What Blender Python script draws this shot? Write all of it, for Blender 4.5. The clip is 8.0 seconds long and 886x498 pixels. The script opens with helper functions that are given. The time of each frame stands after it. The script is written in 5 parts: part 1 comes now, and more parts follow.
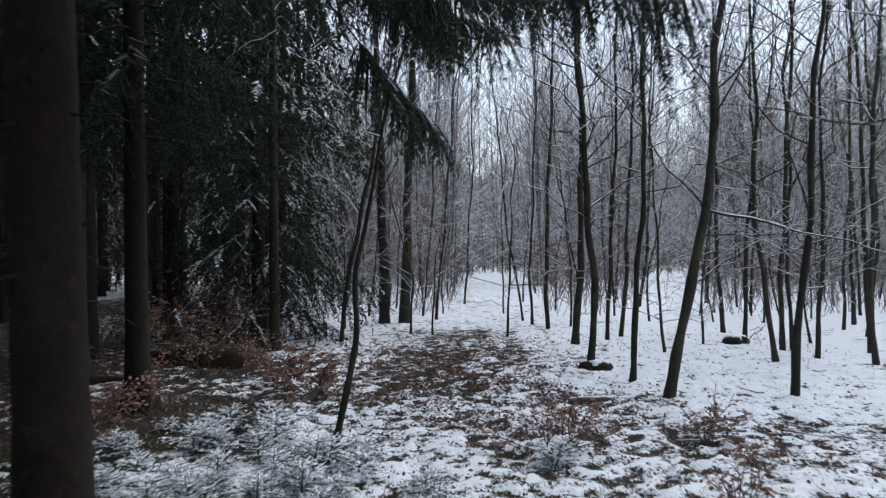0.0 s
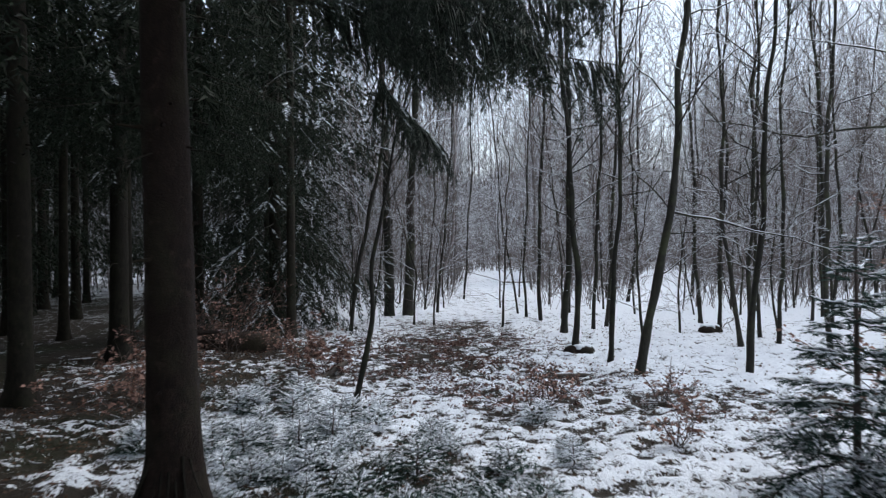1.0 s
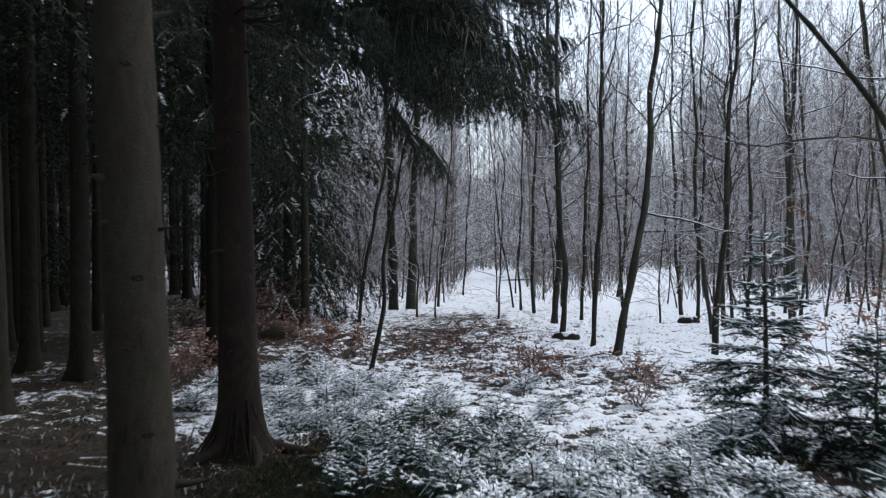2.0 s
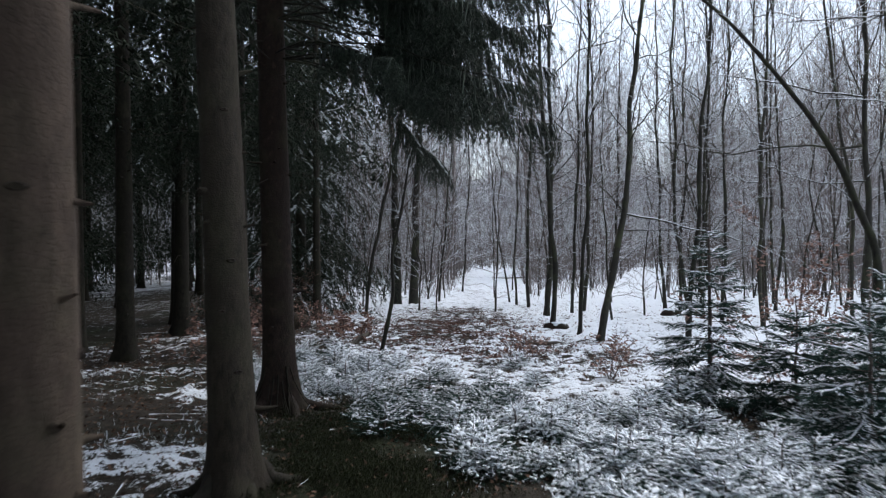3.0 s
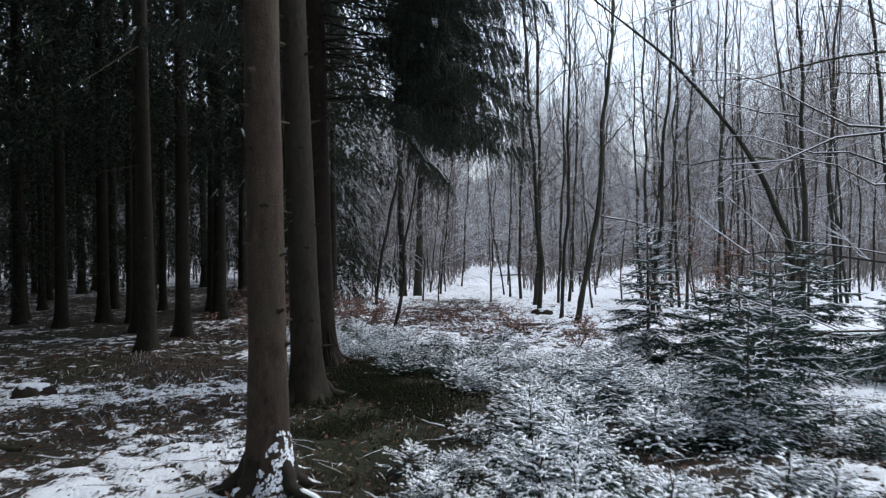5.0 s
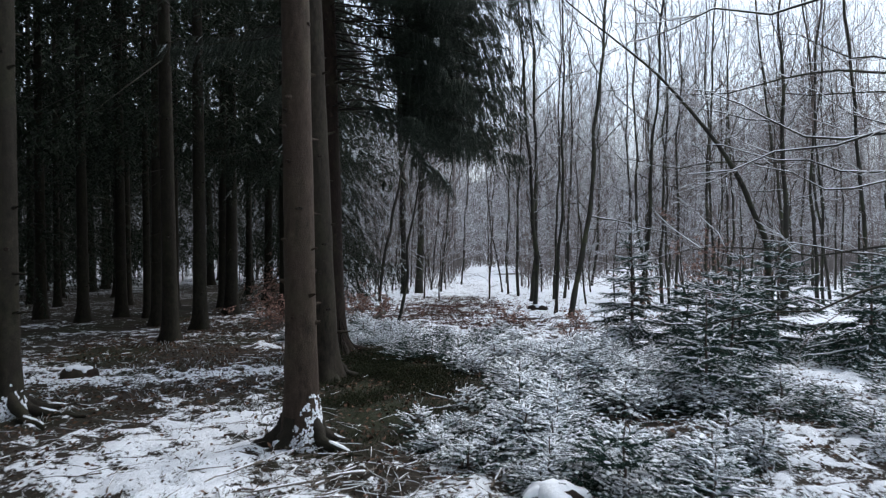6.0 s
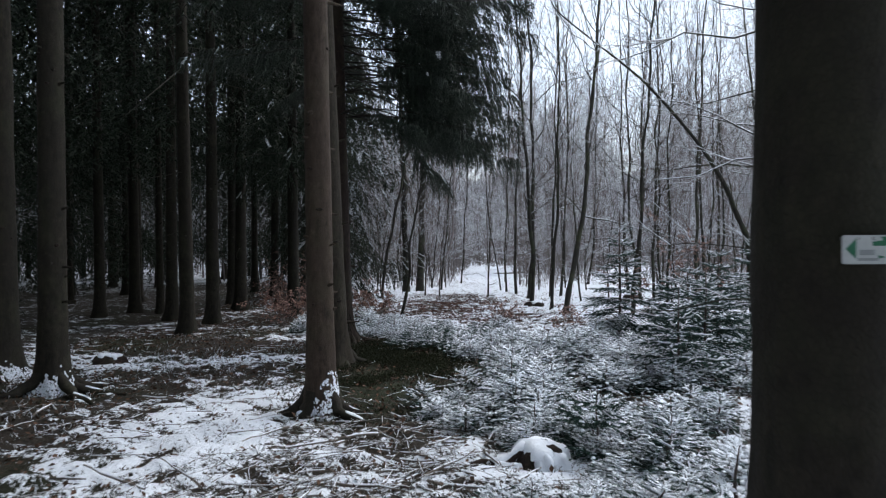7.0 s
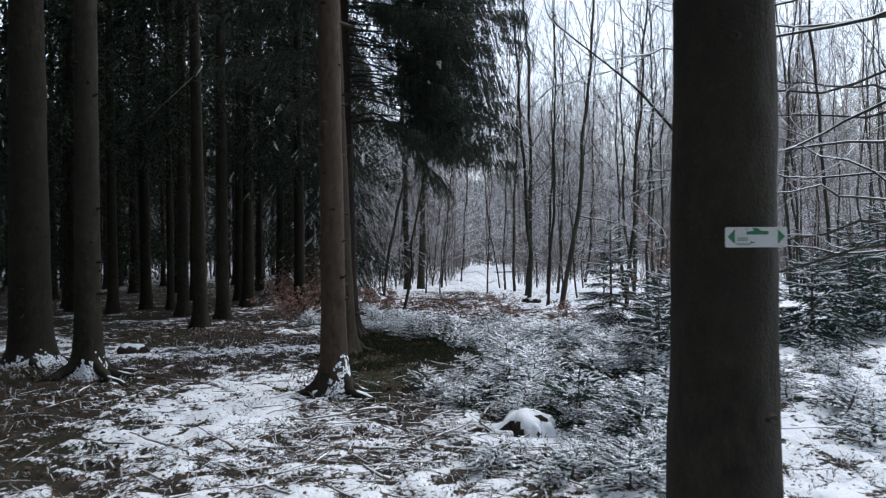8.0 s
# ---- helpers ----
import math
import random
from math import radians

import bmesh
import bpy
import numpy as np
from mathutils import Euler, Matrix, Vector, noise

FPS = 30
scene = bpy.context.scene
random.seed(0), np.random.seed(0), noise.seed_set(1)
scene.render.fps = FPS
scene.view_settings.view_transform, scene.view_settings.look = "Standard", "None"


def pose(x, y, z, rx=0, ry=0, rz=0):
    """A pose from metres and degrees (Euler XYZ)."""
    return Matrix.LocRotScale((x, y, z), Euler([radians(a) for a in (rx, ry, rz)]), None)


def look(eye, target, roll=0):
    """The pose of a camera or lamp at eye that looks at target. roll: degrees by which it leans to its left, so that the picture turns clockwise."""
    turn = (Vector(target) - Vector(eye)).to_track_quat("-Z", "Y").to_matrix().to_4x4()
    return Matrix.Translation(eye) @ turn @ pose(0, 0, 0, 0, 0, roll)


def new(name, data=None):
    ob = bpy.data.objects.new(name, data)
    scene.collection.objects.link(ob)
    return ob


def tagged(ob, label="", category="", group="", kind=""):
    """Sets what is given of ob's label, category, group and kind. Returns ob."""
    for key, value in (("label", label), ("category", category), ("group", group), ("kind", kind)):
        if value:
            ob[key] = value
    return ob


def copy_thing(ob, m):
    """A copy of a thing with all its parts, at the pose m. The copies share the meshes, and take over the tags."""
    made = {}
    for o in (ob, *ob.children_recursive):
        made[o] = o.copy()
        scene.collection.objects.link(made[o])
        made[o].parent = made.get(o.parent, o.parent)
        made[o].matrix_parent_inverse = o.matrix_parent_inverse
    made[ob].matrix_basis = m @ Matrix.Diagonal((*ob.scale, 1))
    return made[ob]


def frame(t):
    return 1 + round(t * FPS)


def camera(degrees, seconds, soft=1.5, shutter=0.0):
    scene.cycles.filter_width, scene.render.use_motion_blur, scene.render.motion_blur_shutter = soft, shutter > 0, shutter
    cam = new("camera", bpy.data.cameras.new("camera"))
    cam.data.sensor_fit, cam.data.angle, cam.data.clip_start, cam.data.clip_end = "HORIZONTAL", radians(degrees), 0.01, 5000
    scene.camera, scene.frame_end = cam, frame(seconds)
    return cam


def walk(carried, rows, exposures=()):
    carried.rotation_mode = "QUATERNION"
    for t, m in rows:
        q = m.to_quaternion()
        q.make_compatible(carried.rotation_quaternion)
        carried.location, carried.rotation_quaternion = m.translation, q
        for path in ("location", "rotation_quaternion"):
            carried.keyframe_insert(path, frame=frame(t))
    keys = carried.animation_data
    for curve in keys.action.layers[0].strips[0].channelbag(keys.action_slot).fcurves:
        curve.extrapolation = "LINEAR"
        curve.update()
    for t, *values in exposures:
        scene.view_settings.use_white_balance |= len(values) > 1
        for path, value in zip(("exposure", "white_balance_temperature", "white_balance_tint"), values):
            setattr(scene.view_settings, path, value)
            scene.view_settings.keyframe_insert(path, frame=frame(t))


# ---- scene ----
cam = camera(62.0, 8.0, soft=1.25, shutter=0.6)
EXPOSURE = 0.82
METRES, EYE, TILT, LEAN, TURN = 8.929, 1.7, 4.0, 0.0, 0.0
ROWS = [
    (0.0, 0.0, 0.0, 0.0, -0.03, -4.93, 0.34),
    (0.5, 0.0, -0.0776, 0.0043, -0.01, -4.95, 0.36),
    (1.0, -0.001, -0.1552, 0.0074, -0.01, -4.93, 0.36),
    (1.5, -0.0019, -0.2336, 0.0109, -0.03, -4.91, 0.39),
    (2.0, -0.0032, -0.3119, 0.0147, -0.04, -4.91, 0.41),
    (3.5, -0.0072, -0.5348, 0.0249, -0.05, -4.89, 0.33),
    (4.0, -0.0083, -0.6021, 0.0278, -0.05, -4.87, 0.31),
    (4.5, -0.009, -0.6713, 0.031, -0.04, -4.86, 0.35),
    (6.0, -0.0126, -0.8363, 0.0389, -0.06, -4.84, 0.33),
    (6.5, -0.0134, -0.881, 0.0405, -0.06, -4.82, 0.29),
    (7.0, -0.0139, -0.9236, 0.0422, -0.06, -4.82, 0.29),
    (7.5, -0.0141, -0.9627, 0.0434, -0.05, -4.82, 0.3),
    (8.0, -0.0146, -0.9989, 0.0445, -0.05, -4.83, 0.34),
]
walk(cam, [(t, pose(0, 0, EYE, TILT, LEAN, TURN) @ pose(METRES * x, METRES * y, METRES * z, 90 + pitch, roll, yaw)) for t, x, y, z, yaw, pitch, roll in ROWS],
     exposures=[(0.0, EXPOSURE - 0.2), (2.0, EXPOSURE - 0.03), (4.0, EXPOSURE), (8.0, EXPOSURE)])

# ---- light: a closed grey winter sky, with a weak broad sun behind the cloud ----
world = bpy.data.worlds.new("winter_sky")
scene.world = world
world.use_nodes = True
wn, wl = world.node_tree.nodes, world.node_tree.links
wn.clear()
w_out = wn.new("ShaderNodeOutputWorld")
w_sky = wn.new("ShaderNodeTexSky")
w_sky.sky_type, w_sky.sun_disc = "NISHITA", False
w_sky.sun_elevation, w_sky.sun_rotation = radians(53), radians(50)
w_blue = wn.new("ShaderNodeBackground")
w_blue.inputs["Strength"].default_value = 0.07
w_cloud = wn.new("ShaderNodeBackground")
w_cloud.inputs["Color"].default_value = (0.87, 0.93, 1.0, 1)
w_cloud.inputs["Strength"].default_value = 0.54
w_add = wn.new("ShaderNodeAddShader")
wl.new(w_sky.outputs[0], w_blue.inputs["Color"])
wl.new(w_blue.outputs[0], w_add.inputs[0])
wl.new(w_cloud.outputs[0], w_add.inputs[1])
wl.new(w_add.outputs[0], w_out.inputs["Surface"])
sun_data = bpy.data.lights.new("sun", "SUN")
sun_data.energy, sun_data.angle, sun_data.color = 1.36, radians(40), (1.0, 0.985, 0.97)
sun = new("sun", sun_data)
sun.matrix_world = look((0, 0, 30), (-math.sin(radians(50)) * 20, -math.cos(radians(50)) * 20, 30 - 26.5))

rng = np.random.default_rng(11)


# ---- materials ----
def mat_base(name):
    m = bpy.data.materials.new(name)
    m.use_nodes = True
    n, l = m.node_tree.nodes, m.node_tree.links
    return m, n, l, n["Principled BSDF"]


def tex_noise(n, l, scale, detail=4.0, rough=0.55, coords=None):
    t = n.new("ShaderNodeTexNoise")
    t.inputs["Scale"].default_value, t.inputs["Detail"].default_value, t.inputs["Roughness"].default_value = scale, detail, rough
    if coords is not None:
        l.new(coords, t.inputs["Vector"])
    return t.outputs["Fac"]


def ramp(n, l, fac, stops):
    r = n.new("ShaderNodeValToRGB")
    e = r.color_ramp.elements
    while len(e) < len(stops):
        e.new(0.5)
    for k, (p, c) in zip(e, stops):
        k.position, k.color = p, (*c, 1) if len(c) == 3 else c
    l.new(fac, r.inputs["Fac"])
    return r.outputs["Color"]


def bump(n, l, bsdf, height, strength, distance):
    b = n.new("ShaderNodeBump")
    b.inputs["Strength"].default_value, b.inputs["Distance"].default_value = strength, distance
    l.new(height, b.inputs["Height"])
    l.new(b.outputs["Normal"], bsdf.inputs["Normal"])


def maths(n, l, op, a, b):
    m = n.new("ShaderNodeMath")
    m.operation = op
    for k, v in enumerate((a, b)):
        if isinstance(v, (int, float)):
            m.inputs[k].default_value = v
        else:
            l.new(v, m.inputs[k])
    return m.outputs[0]


def mix(n, l, fac, a, b, blend="MIX"):
    m = n.new("ShaderNodeMix")
    m.data_type, m.blend_type = "RGBA", blend
    for k, v in ((0, fac), (6, a), (7, b)):
        if isinstance(v, (int, float)):
            m.inputs[k].default_value = v
        elif isinstance(v, tuple):
            m.inputs[k].default_value = (*v, 1)
        else:
            l.new(v, m.inputs[k])
    return m.outputs[2]


def bark(name, dark, light, scale, stretch, strength, moss=0.0, ridge=0.01, flakes=0, lichen=0.4):
    """Bark: upright streaks and flakes, with patches of lichen or algae."""
    m, n, l, b = mat_base(name)
    tc = n.new("ShaderNodeTexCoord")
    mp = n.new("ShaderNodeMapping")
    mp.inputs["Scale"].default_value = (scale, scale, scale * stretch)
    l.new(tc.outputs["Object"], mp.inputs["Vector"])
    fine = tex_noise(n, l, 1.0, 6, 0.65, mp.outputs[0])
    wide = tex_noise(n, l, 1.7, 3, 0.5, tc.outputs["Object"])
    col = ramp(n, l, fine, [(0.3, dark), (0.7, light)])
    col = mix(n, l, ramp(n, l, wide, [(0.35, (0, 0, 0)), (0.7, (1, 1, 1))]), col, tuple(c * 0.55 for c in light))
    if moss:
        green = tex_noise(n, l, 3.1, 5, 0.6, tc.outputs["Object"])
        col = mix(n, l, maths(n, l, "MULTIPLY", ramp(n, l, green, [(0.48, (0, 0, 0)), (0.62, (1, 1, 1))]), moss), col, (0.085, 0.1, 0.045))
    height = fine
    if flakes:
        cell = n.new("ShaderNodeTexVoronoi")
        cell.feature = "DISTANCE_TO_EDGE"
        cell.inputs["Scale"].default_value = flakes
        warp = n.new("ShaderNodeVectorMath")
        warp.operation = "MULTIPLY_ADD"
        warp.inputs[1].default_value, warp.inputs[2].default_value = (1, 1, 0.7), (0, 0, 0)
        l.new(tc.outputs["Object"], warp.inputs[0])
        l.new(warp.outputs[0], cell.inputs["Vector"])
        edge = ramp(n, l, cell.outputs["Distance"], [(0.0, (0.75, 0.75, 0.75)), (0.22, (1, 1, 1))])
        col = mix(n, l, edge, tuple(c * 0.8 for c in dark), col)
        lich = tex_noise(n, l, 14, 3, 0.6, tc.outputs["Object"])
        col = mix(n, l, maths(n, l, "MULTIPLY", ramp(n, l, lich, [(0.6, (0, 0, 0)), (0.7, (1, 1, 1))]), lichen), col, tuple(min(c * 1.9, 0.3) for c in light))
        height = maths(n, l, "ADD", fine, maths(n, l, "MULTIPLY", edge, 0.6))
    info = n.new("ShaderNodeObjectInfo")
    tone = n.new("ShaderNodeHueSaturation")
    l.new(maths(n, l, "ADD", maths(n, l, "MULTIPLY", info.outputs["Random"], 0.5), 0.75), tone.inputs["Value"])
    l.new(col, tone.inputs["Color"])
    l.new(tone.outputs[0], b.inputs["Base Color"])
    b.inputs["Roughness"].default_value = 0.9
    b.inputs["Specular IOR Level"].default_value = 0.25
    bump(n, l, b, height, strength, ridge)
    return m


def foliage(name, low, high, scale=9.0, gloss=0.7):
    m, n, l, b = mat_base(name)
    tc = n.new("ShaderNodeTexCoord")
    f = tex_noise(n, l, scale, 3, 0.6, tc.outputs["Object"])
    geo = n.new("ShaderNodeNewGeometry")
    v = maths(n, l, "ADD", maths(n, l, "MULTIPLY", f, 0.6), maths(n, l, "MULTIPLY", geo.outputs["Random Per Island"], 0.4))
    l.new(ramp(n, l, v, [(0.3, low), (0.75, high)]), b.inputs["Base Color"])
    b.inputs["Roughness"].default_value = gloss
    b.inputs["Specular IOR Level"].default_value = 0.15 if gloss > 0.6 else 0.4
    return m


def snow_mat(name):
    m, n, l, b = mat_base(name)
    tc = n.new("ShaderNodeTexCoord")
    f = tex_noise(n, l, 40, 4, 0.6, tc.outputs["Object"])
    l.new(ramp(n, l, f, [(0.2, (0.78, 0.825, 0.88)), (0.8, (0.87, 0.9, 0.94))]), b.inputs["Base Color"])
    b.inputs["Roughness"].default_value = 0.8
    b.inputs["Specular IOR Level"].default_value = 0.2
    bump(n, l, b, f, 0.4, 0.01)
    return m


M_EDGE = bark("dark_spruce_bark", (0.01, 0.006, 0.005), (0.036, 0.023, 0.017), 22, 0.5, 0.8, 0.1, 0.014, flakes=60)
M_TRUNK = bark("brown_spruce_bark", (0.0115, 0.0092, 0.0066), (0.064, 0.05, 0.036), 24, 0.35, 0.6, 0.12, 0.014, flakes=72, lichen=0.12)
M_WARM = bark("red_brown_spruce_bark", (0.019, 0.0134, 0.01), (0.105, 0.074, 0.054), 24, 0.35, 0.6, 0.12, 0.014, flakes=72, lichen=0.12)
M_SPRUCE = bark("spruce_bark", (0.0085, 0.007, 0.005), (0.037, 0.0305, 0.0215), 22, 0.45, 0.7, 0.1, 0.012, flakes=64, lichen=0.15)
M_BARE = bark("dark_bark", (0.012, 0.0105, 0.009), (0.049, 0.045, 0.037), 30, 0.3, 0.6, 0.3)
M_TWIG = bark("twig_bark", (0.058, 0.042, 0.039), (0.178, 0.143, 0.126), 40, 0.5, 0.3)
# bark of the farther trees, lightened to stand in for haze
M_FAR = bark("far_bark_hazed", (0.1, 0.086, 0.082), (0.32, 0.283, 0.272), 8, 0.4, 0.3)
# backdrop grey, with the haze of distance mixed into the colour
M_HAZE = bark("far_wood_haze_grey", (0.11, 0.1, 0.099), (0.3, 0.283, 0.28), 1.6, 0.12, 0.0)
M_DEAD = bark("grey_dead_wood", (0.06, 0.05, 0.042), (0.22, 0.19, 0.16), 26, 0.4, 0.6)
M_NEEDLE = foliage("spruce_needles", (0.0095, 0.0145, 0.0095), (0.029, 0.041, 0.024))
M_BOUGH = foliage("edge_spruce_needles", (0.008, 0.0145, 0.009), (0.028, 0.045, 0.026), 3.0, 0.6)
M_YOUNG = foliage("young_needles", (0.014, 0.033, 0.026), (0.045, 0.09, 0.069))
M_MOSS = foliage("moss_green", (0.014, 0.017, 0.008), (0.042, 0.048, 0.021))
M_LEAF = foliage("withered_leaves", (0.14, 0.08, 0.065), (0.4, 0.24, 0.192), 30)
M_FALLEN = foliage("fallen_leaves", (0.055, 0.031, 0.026), (0.21, 0.118, 0.098), 30)
M_LITTER = foliage("litter_leaves", (0.035, 0.022, 0.016), (0.15, 0.085, 0.055), 30)
M_SNOW = snow_mat("snow")


def ground_mat():
    """Snow lying in patches on leaf litter, needles and soil."""
    m, n, l, b = mat_base("forest_floor")
    tc = n.new("ShaderNodeTexCoord")
    P = tc.outputs["Object"]
    at = n.new("ShaderNodeAttribute")
    at.attribute_name = "snow"
    am = n.new("ShaderNodeAttribute")
    am.attribute_name = "moss"
    fine = tex_noise(n, l, 6.0, 7, 0.62, P)
    grain = tex_noise(n, l, 38.0, 5, 0.65, P)
    wide = tex_noise(n, l, 1.1, 4, 0.55, P)
    v = maths(n, l, "ADD", maths(n, l, "MULTIPLY", fine, 2.0), maths(n, l, "MULTIPLY", grain, 1.4))
    v = maths(n, l, "ADD", v, maths(n, l, "MULTIPLY", wide, 0.7))
    v = maths(n, l, "ADD", maths(n, l, "SUBTRACT", v, 2.01), at.outputs["Fac"])
    mask = ramp(n, l, v, [(0.46, (0, 0, 0)), (0.54, (1, 1, 1))])
    soil = ramp(n, l, grain, [(0.25, (0.011, 0.009, 0.007)), (0.5, (0.03, 0.024, 0.018)), (0.8, (0.074, 0.054, 0.04))])
    soil = mix(n, l, ramp(n, l, wide, [(0.35, (0, 0, 0)), (0.65, (0.7, 0.7, 0.7))]), soil, (0.037, 0.032, 0.025), "MIX")
    soil = mix(n, l, am.outputs["Fac"], soil, ramp(n, l, fine, [(0.3, (0.009, 0.0115, 0.005)), (0.7, (0.026, 0.031, 0.013))]))
    snow = ramp(n, l, grain, [(0.2, (0.755, 0.803, 0.868)), (0.8, (0.845, 0.882, 0.928))])
    l.new(mix(n, l, mask, soil, snow), b.inputs["Base Color"])
    b.inputs["Roughness"].default_value = 0.85
    b.inputs["Specular IOR Level"].default_value = 0.2
    h = maths(n, l, "ADD", maths(n, l, "MULTIPLY", mask, 0.7), maths(n, l, "ADD", maths(n, l, "MULTIPLY", grain, 0.5), fine))
    bump(n, l, b, h, 0.9, 0.045)
    return m


M_GROUND = ground_mat()


def plain(name, colour, rough=0.5, spot=0.0):
    m, n, l, b = mat_base(name)
    tc = n.new("ShaderNodeTexCoord")
    f = tex_noise(n, l, 60, 4, 0.6, tc.outputs["Object"])
    l.new(mix(n, l, maths(n, l, "MULTIPLY", f, spot), colour, tuple(c * 0.45 for c in colour)), b.inputs["Base Color"])
    b.inputs["Roughness"].default_value = rough
    return m


M_PLATE = plain("white_enamel", (0.52, 0.54, 0.53), 0.45, 0.5)
M_GREEN = plain("green_print", (0.01, 0.13, 0.06), 0.5, 0.4)
M_GREY = plain("grey_print", (0.28, 0.3, 0.3), 0.5, 0.5)
M_STEEL = plain("rusty_nail", (0.16, 0.11, 0.08), 0.6, 0.6)


# ---- mesh tools ----
class Geo:
    """Gathers vertices and faces (rows of three or four) for one mesh."""

    def __init__(self):
        self.v, self.f, self.n = [], [], 0

    def add(self, v, f):
        v, f = np.asarray(v, float).reshape(-1, 3), np.asarray(f, int)
        if len(v) and len(f):
            self.v.append(v)
            self.f.append(f + self.n)
            self.n += len(v)
        return self

    def mesh(self, name, mat, smooth=True):
        me = bpy.data.meshes.new(name)
        v = np.concatenate(self.v)
        counts = np.concatenate([np.full(len(f), f.shape[1]) for f in self.f])
        loops = np.concatenate([f.ravel() for f in self.f])
        me.vertices.add(len(v))
        me.vertices.foreach_set("co", v.ravel())
        me.loops.add(len(loops))
        me.loops.foreach_set("vertex_index", loops.astype(np.int32))
        me.polygons.add(len(counts))
        me.polygons.foreach_set("loop_start", np.concatenate([[0], np.cumsum(counts)[:-1]]).astype(np.int32))
        me.update(calc_edges=True)
        me.validate()
        me.polygons.foreach_set("use_smooth", np.full(len(counts), smooth))
        me.materials.append(mat)
        return me


def part(name, geo, mat, parent, label="", smooth=True):
    ob = new(name, geo.mesh(name, mat, smooth) if isinstance(geo, Geo) else geo)
    ob.parent = parent
    if name in ("needles", "snow", "branchwork", "bough_wood", "leaves", "dead_wood", "twig_work", "stems", "sticks", "stalks"):
        tagged(ob, kind="stuff")
    return tagged(ob, label) if label else ob


def unit(a):
    return a / np.maximum(np.linalg.norm(a, axis=-1, keepdims=True), 1e-9)


def tubes(P, R, k=5):
    """Tapered round bars along the polylines P[m, n, 3] with radii R[m, n]."""
    m, n = P.shape[:2]
    T = unit(np.gradient(P, axis=1))
    up = np.abs(T[:, :, 2].mean(axis=1)) > 0.8
    ref = np.where(up[:, None, None], np.array([1.0, 0.05, 0]), np.array([0, 0.03, 1.0]))
    U = unit(np.cross(T, np.broadcast_to(ref, T.shape)))
    W = np.cross(U, T)
    a = np.arange(k) * 2 * np.pi / k + (np.pi / 2 if k == 3 else 0)
    V = P[:, :, None] + R[:, :, None, None] * (np.cos(a)[None, None, :, None] * U[:, :, None] + np.sin(a)[None, None, :, None] * W[:, :, None])
    i = np.arange(m)[:, None, None] * n * k + np.arange(n - 1)[None, :, None] * k
    j = np.arange(k)[None, None, :]
    j2 = (j + 1) % k
    F = np.stack([i + j, i + j2, i + k + j2, i + k + j], axis=-1).reshape(-1, 4)
    return V.reshape(-1, 3), F


def bend(o, d, length, n, droop=0.0, wob=0.08):
    """Polylines from the points o along the directions d, that sink (or rise) by droop and wander a little."""
    m = len(o)
    s = np.linspace(0, 1, n)
    P = o[:, None] + d[:, None] * (length[:, None] * s)[:, :, None]
    w = rng.normal(0, 1, (m, n, 3)) * wob * length[:, None, None] / n
    w[:, 0] = 0
    P = P + np.cumsum(w, axis=1)
    droop = np.broadcast_to(np.asarray(droop, float), (m,))
    P[:, :, 2] -= (droop * length)[:, None] * s[None] ** 2
    return P


def on_lines(P, which, s):
    """Points and directions on polylines P at the fractions s."""
    n = P.shape[1]
    x = np.clip(s * (n - 1), 0, n - 1.001)
    k = x.astype(int)
    f = (x - k)[:, None]
    a, b = P[which, k], P[which, k + 1]
    return a * (1 - f) + b * f, unit(b - a)


def stamp(V, F, o, X, Y, Z, s):
    """Copies of a small pattern at the places o, with its axes along X, Y, Z, scaled by s."""
    A = o[:, None] + s[:, None, None] * (V[None, :, 0, None] * X[:, None] + V[None, :, 1, None] * Y[:, None] + V[None, :, 2, None] * Z[:, None])
    return A.reshape(-1, 3), (F[None] + (np.arange(len(o)) * len(V))[:, None, None]).reshape(-1, F.shape[1])


def axes(d):
    ref = np.where(np.abs(d[:, 2:3]) > 0.95, np.array([[1.0, 0, 0]]), np.array([[0, 0, 1.0]]))
    Y = unit(np.cross(ref, d))
    return d, Y, np.cross(d, Y)


def needle_twig(n, length, width, seed, flat=0.6):
    """A twig one unit long along x, set with n needles."""
    r = np.random.default_rng(seed)
    x = np.sort(r.uniform(0, 1, n))
    a = r.uniform(0, 2 * np.pi, n)
    side = np.stack([np.zeros(n), np.cos(a), np.sin(a) * flat], 1)
    d = unit(np.stack([np.full(n, 0.75), np.zeros(n), np.zeros(n)], 1) + side)
    c = unit(np.cross(d, r.normal(0, 1, (n, 3))))
    o = np.stack([x, np.zeros(n), np.zeros(n)], 1)
    ln = length * r.uniform(0.7, 1.2, n)[:, None]
    V = np.stack([o - c * width / 2, o + c * width / 2, o + d * ln], 1).reshape(-1, 3)
    return V, np.arange(3 * n).reshape(-1, 3)


def snow_pad():
    """A small lens of snow that lies along x, one unit long."""
    x = np.array([0, 0.3, 0.7, 1.0])
    w = np.array([0.02, 0.14, 0.13, 0.02])
    V, F = [], []
    for a, b in zip(x, w):
        V += [(a, -b, 0), (a, -b * 0.55, b * 0.75), (a, b * 0.55, b * 0.75), (a, b, 0)]
    for i in range(3):
        for j in range(4):
            F.append((i * 4 + j, i * 4 + (j + 1) % 4, i * 4 + 4 + (j + 1) % 4, i * 4 + 4 + j))
    return np.array(V), np.array(F)


PAD_V, PAD_F = snow_pad()


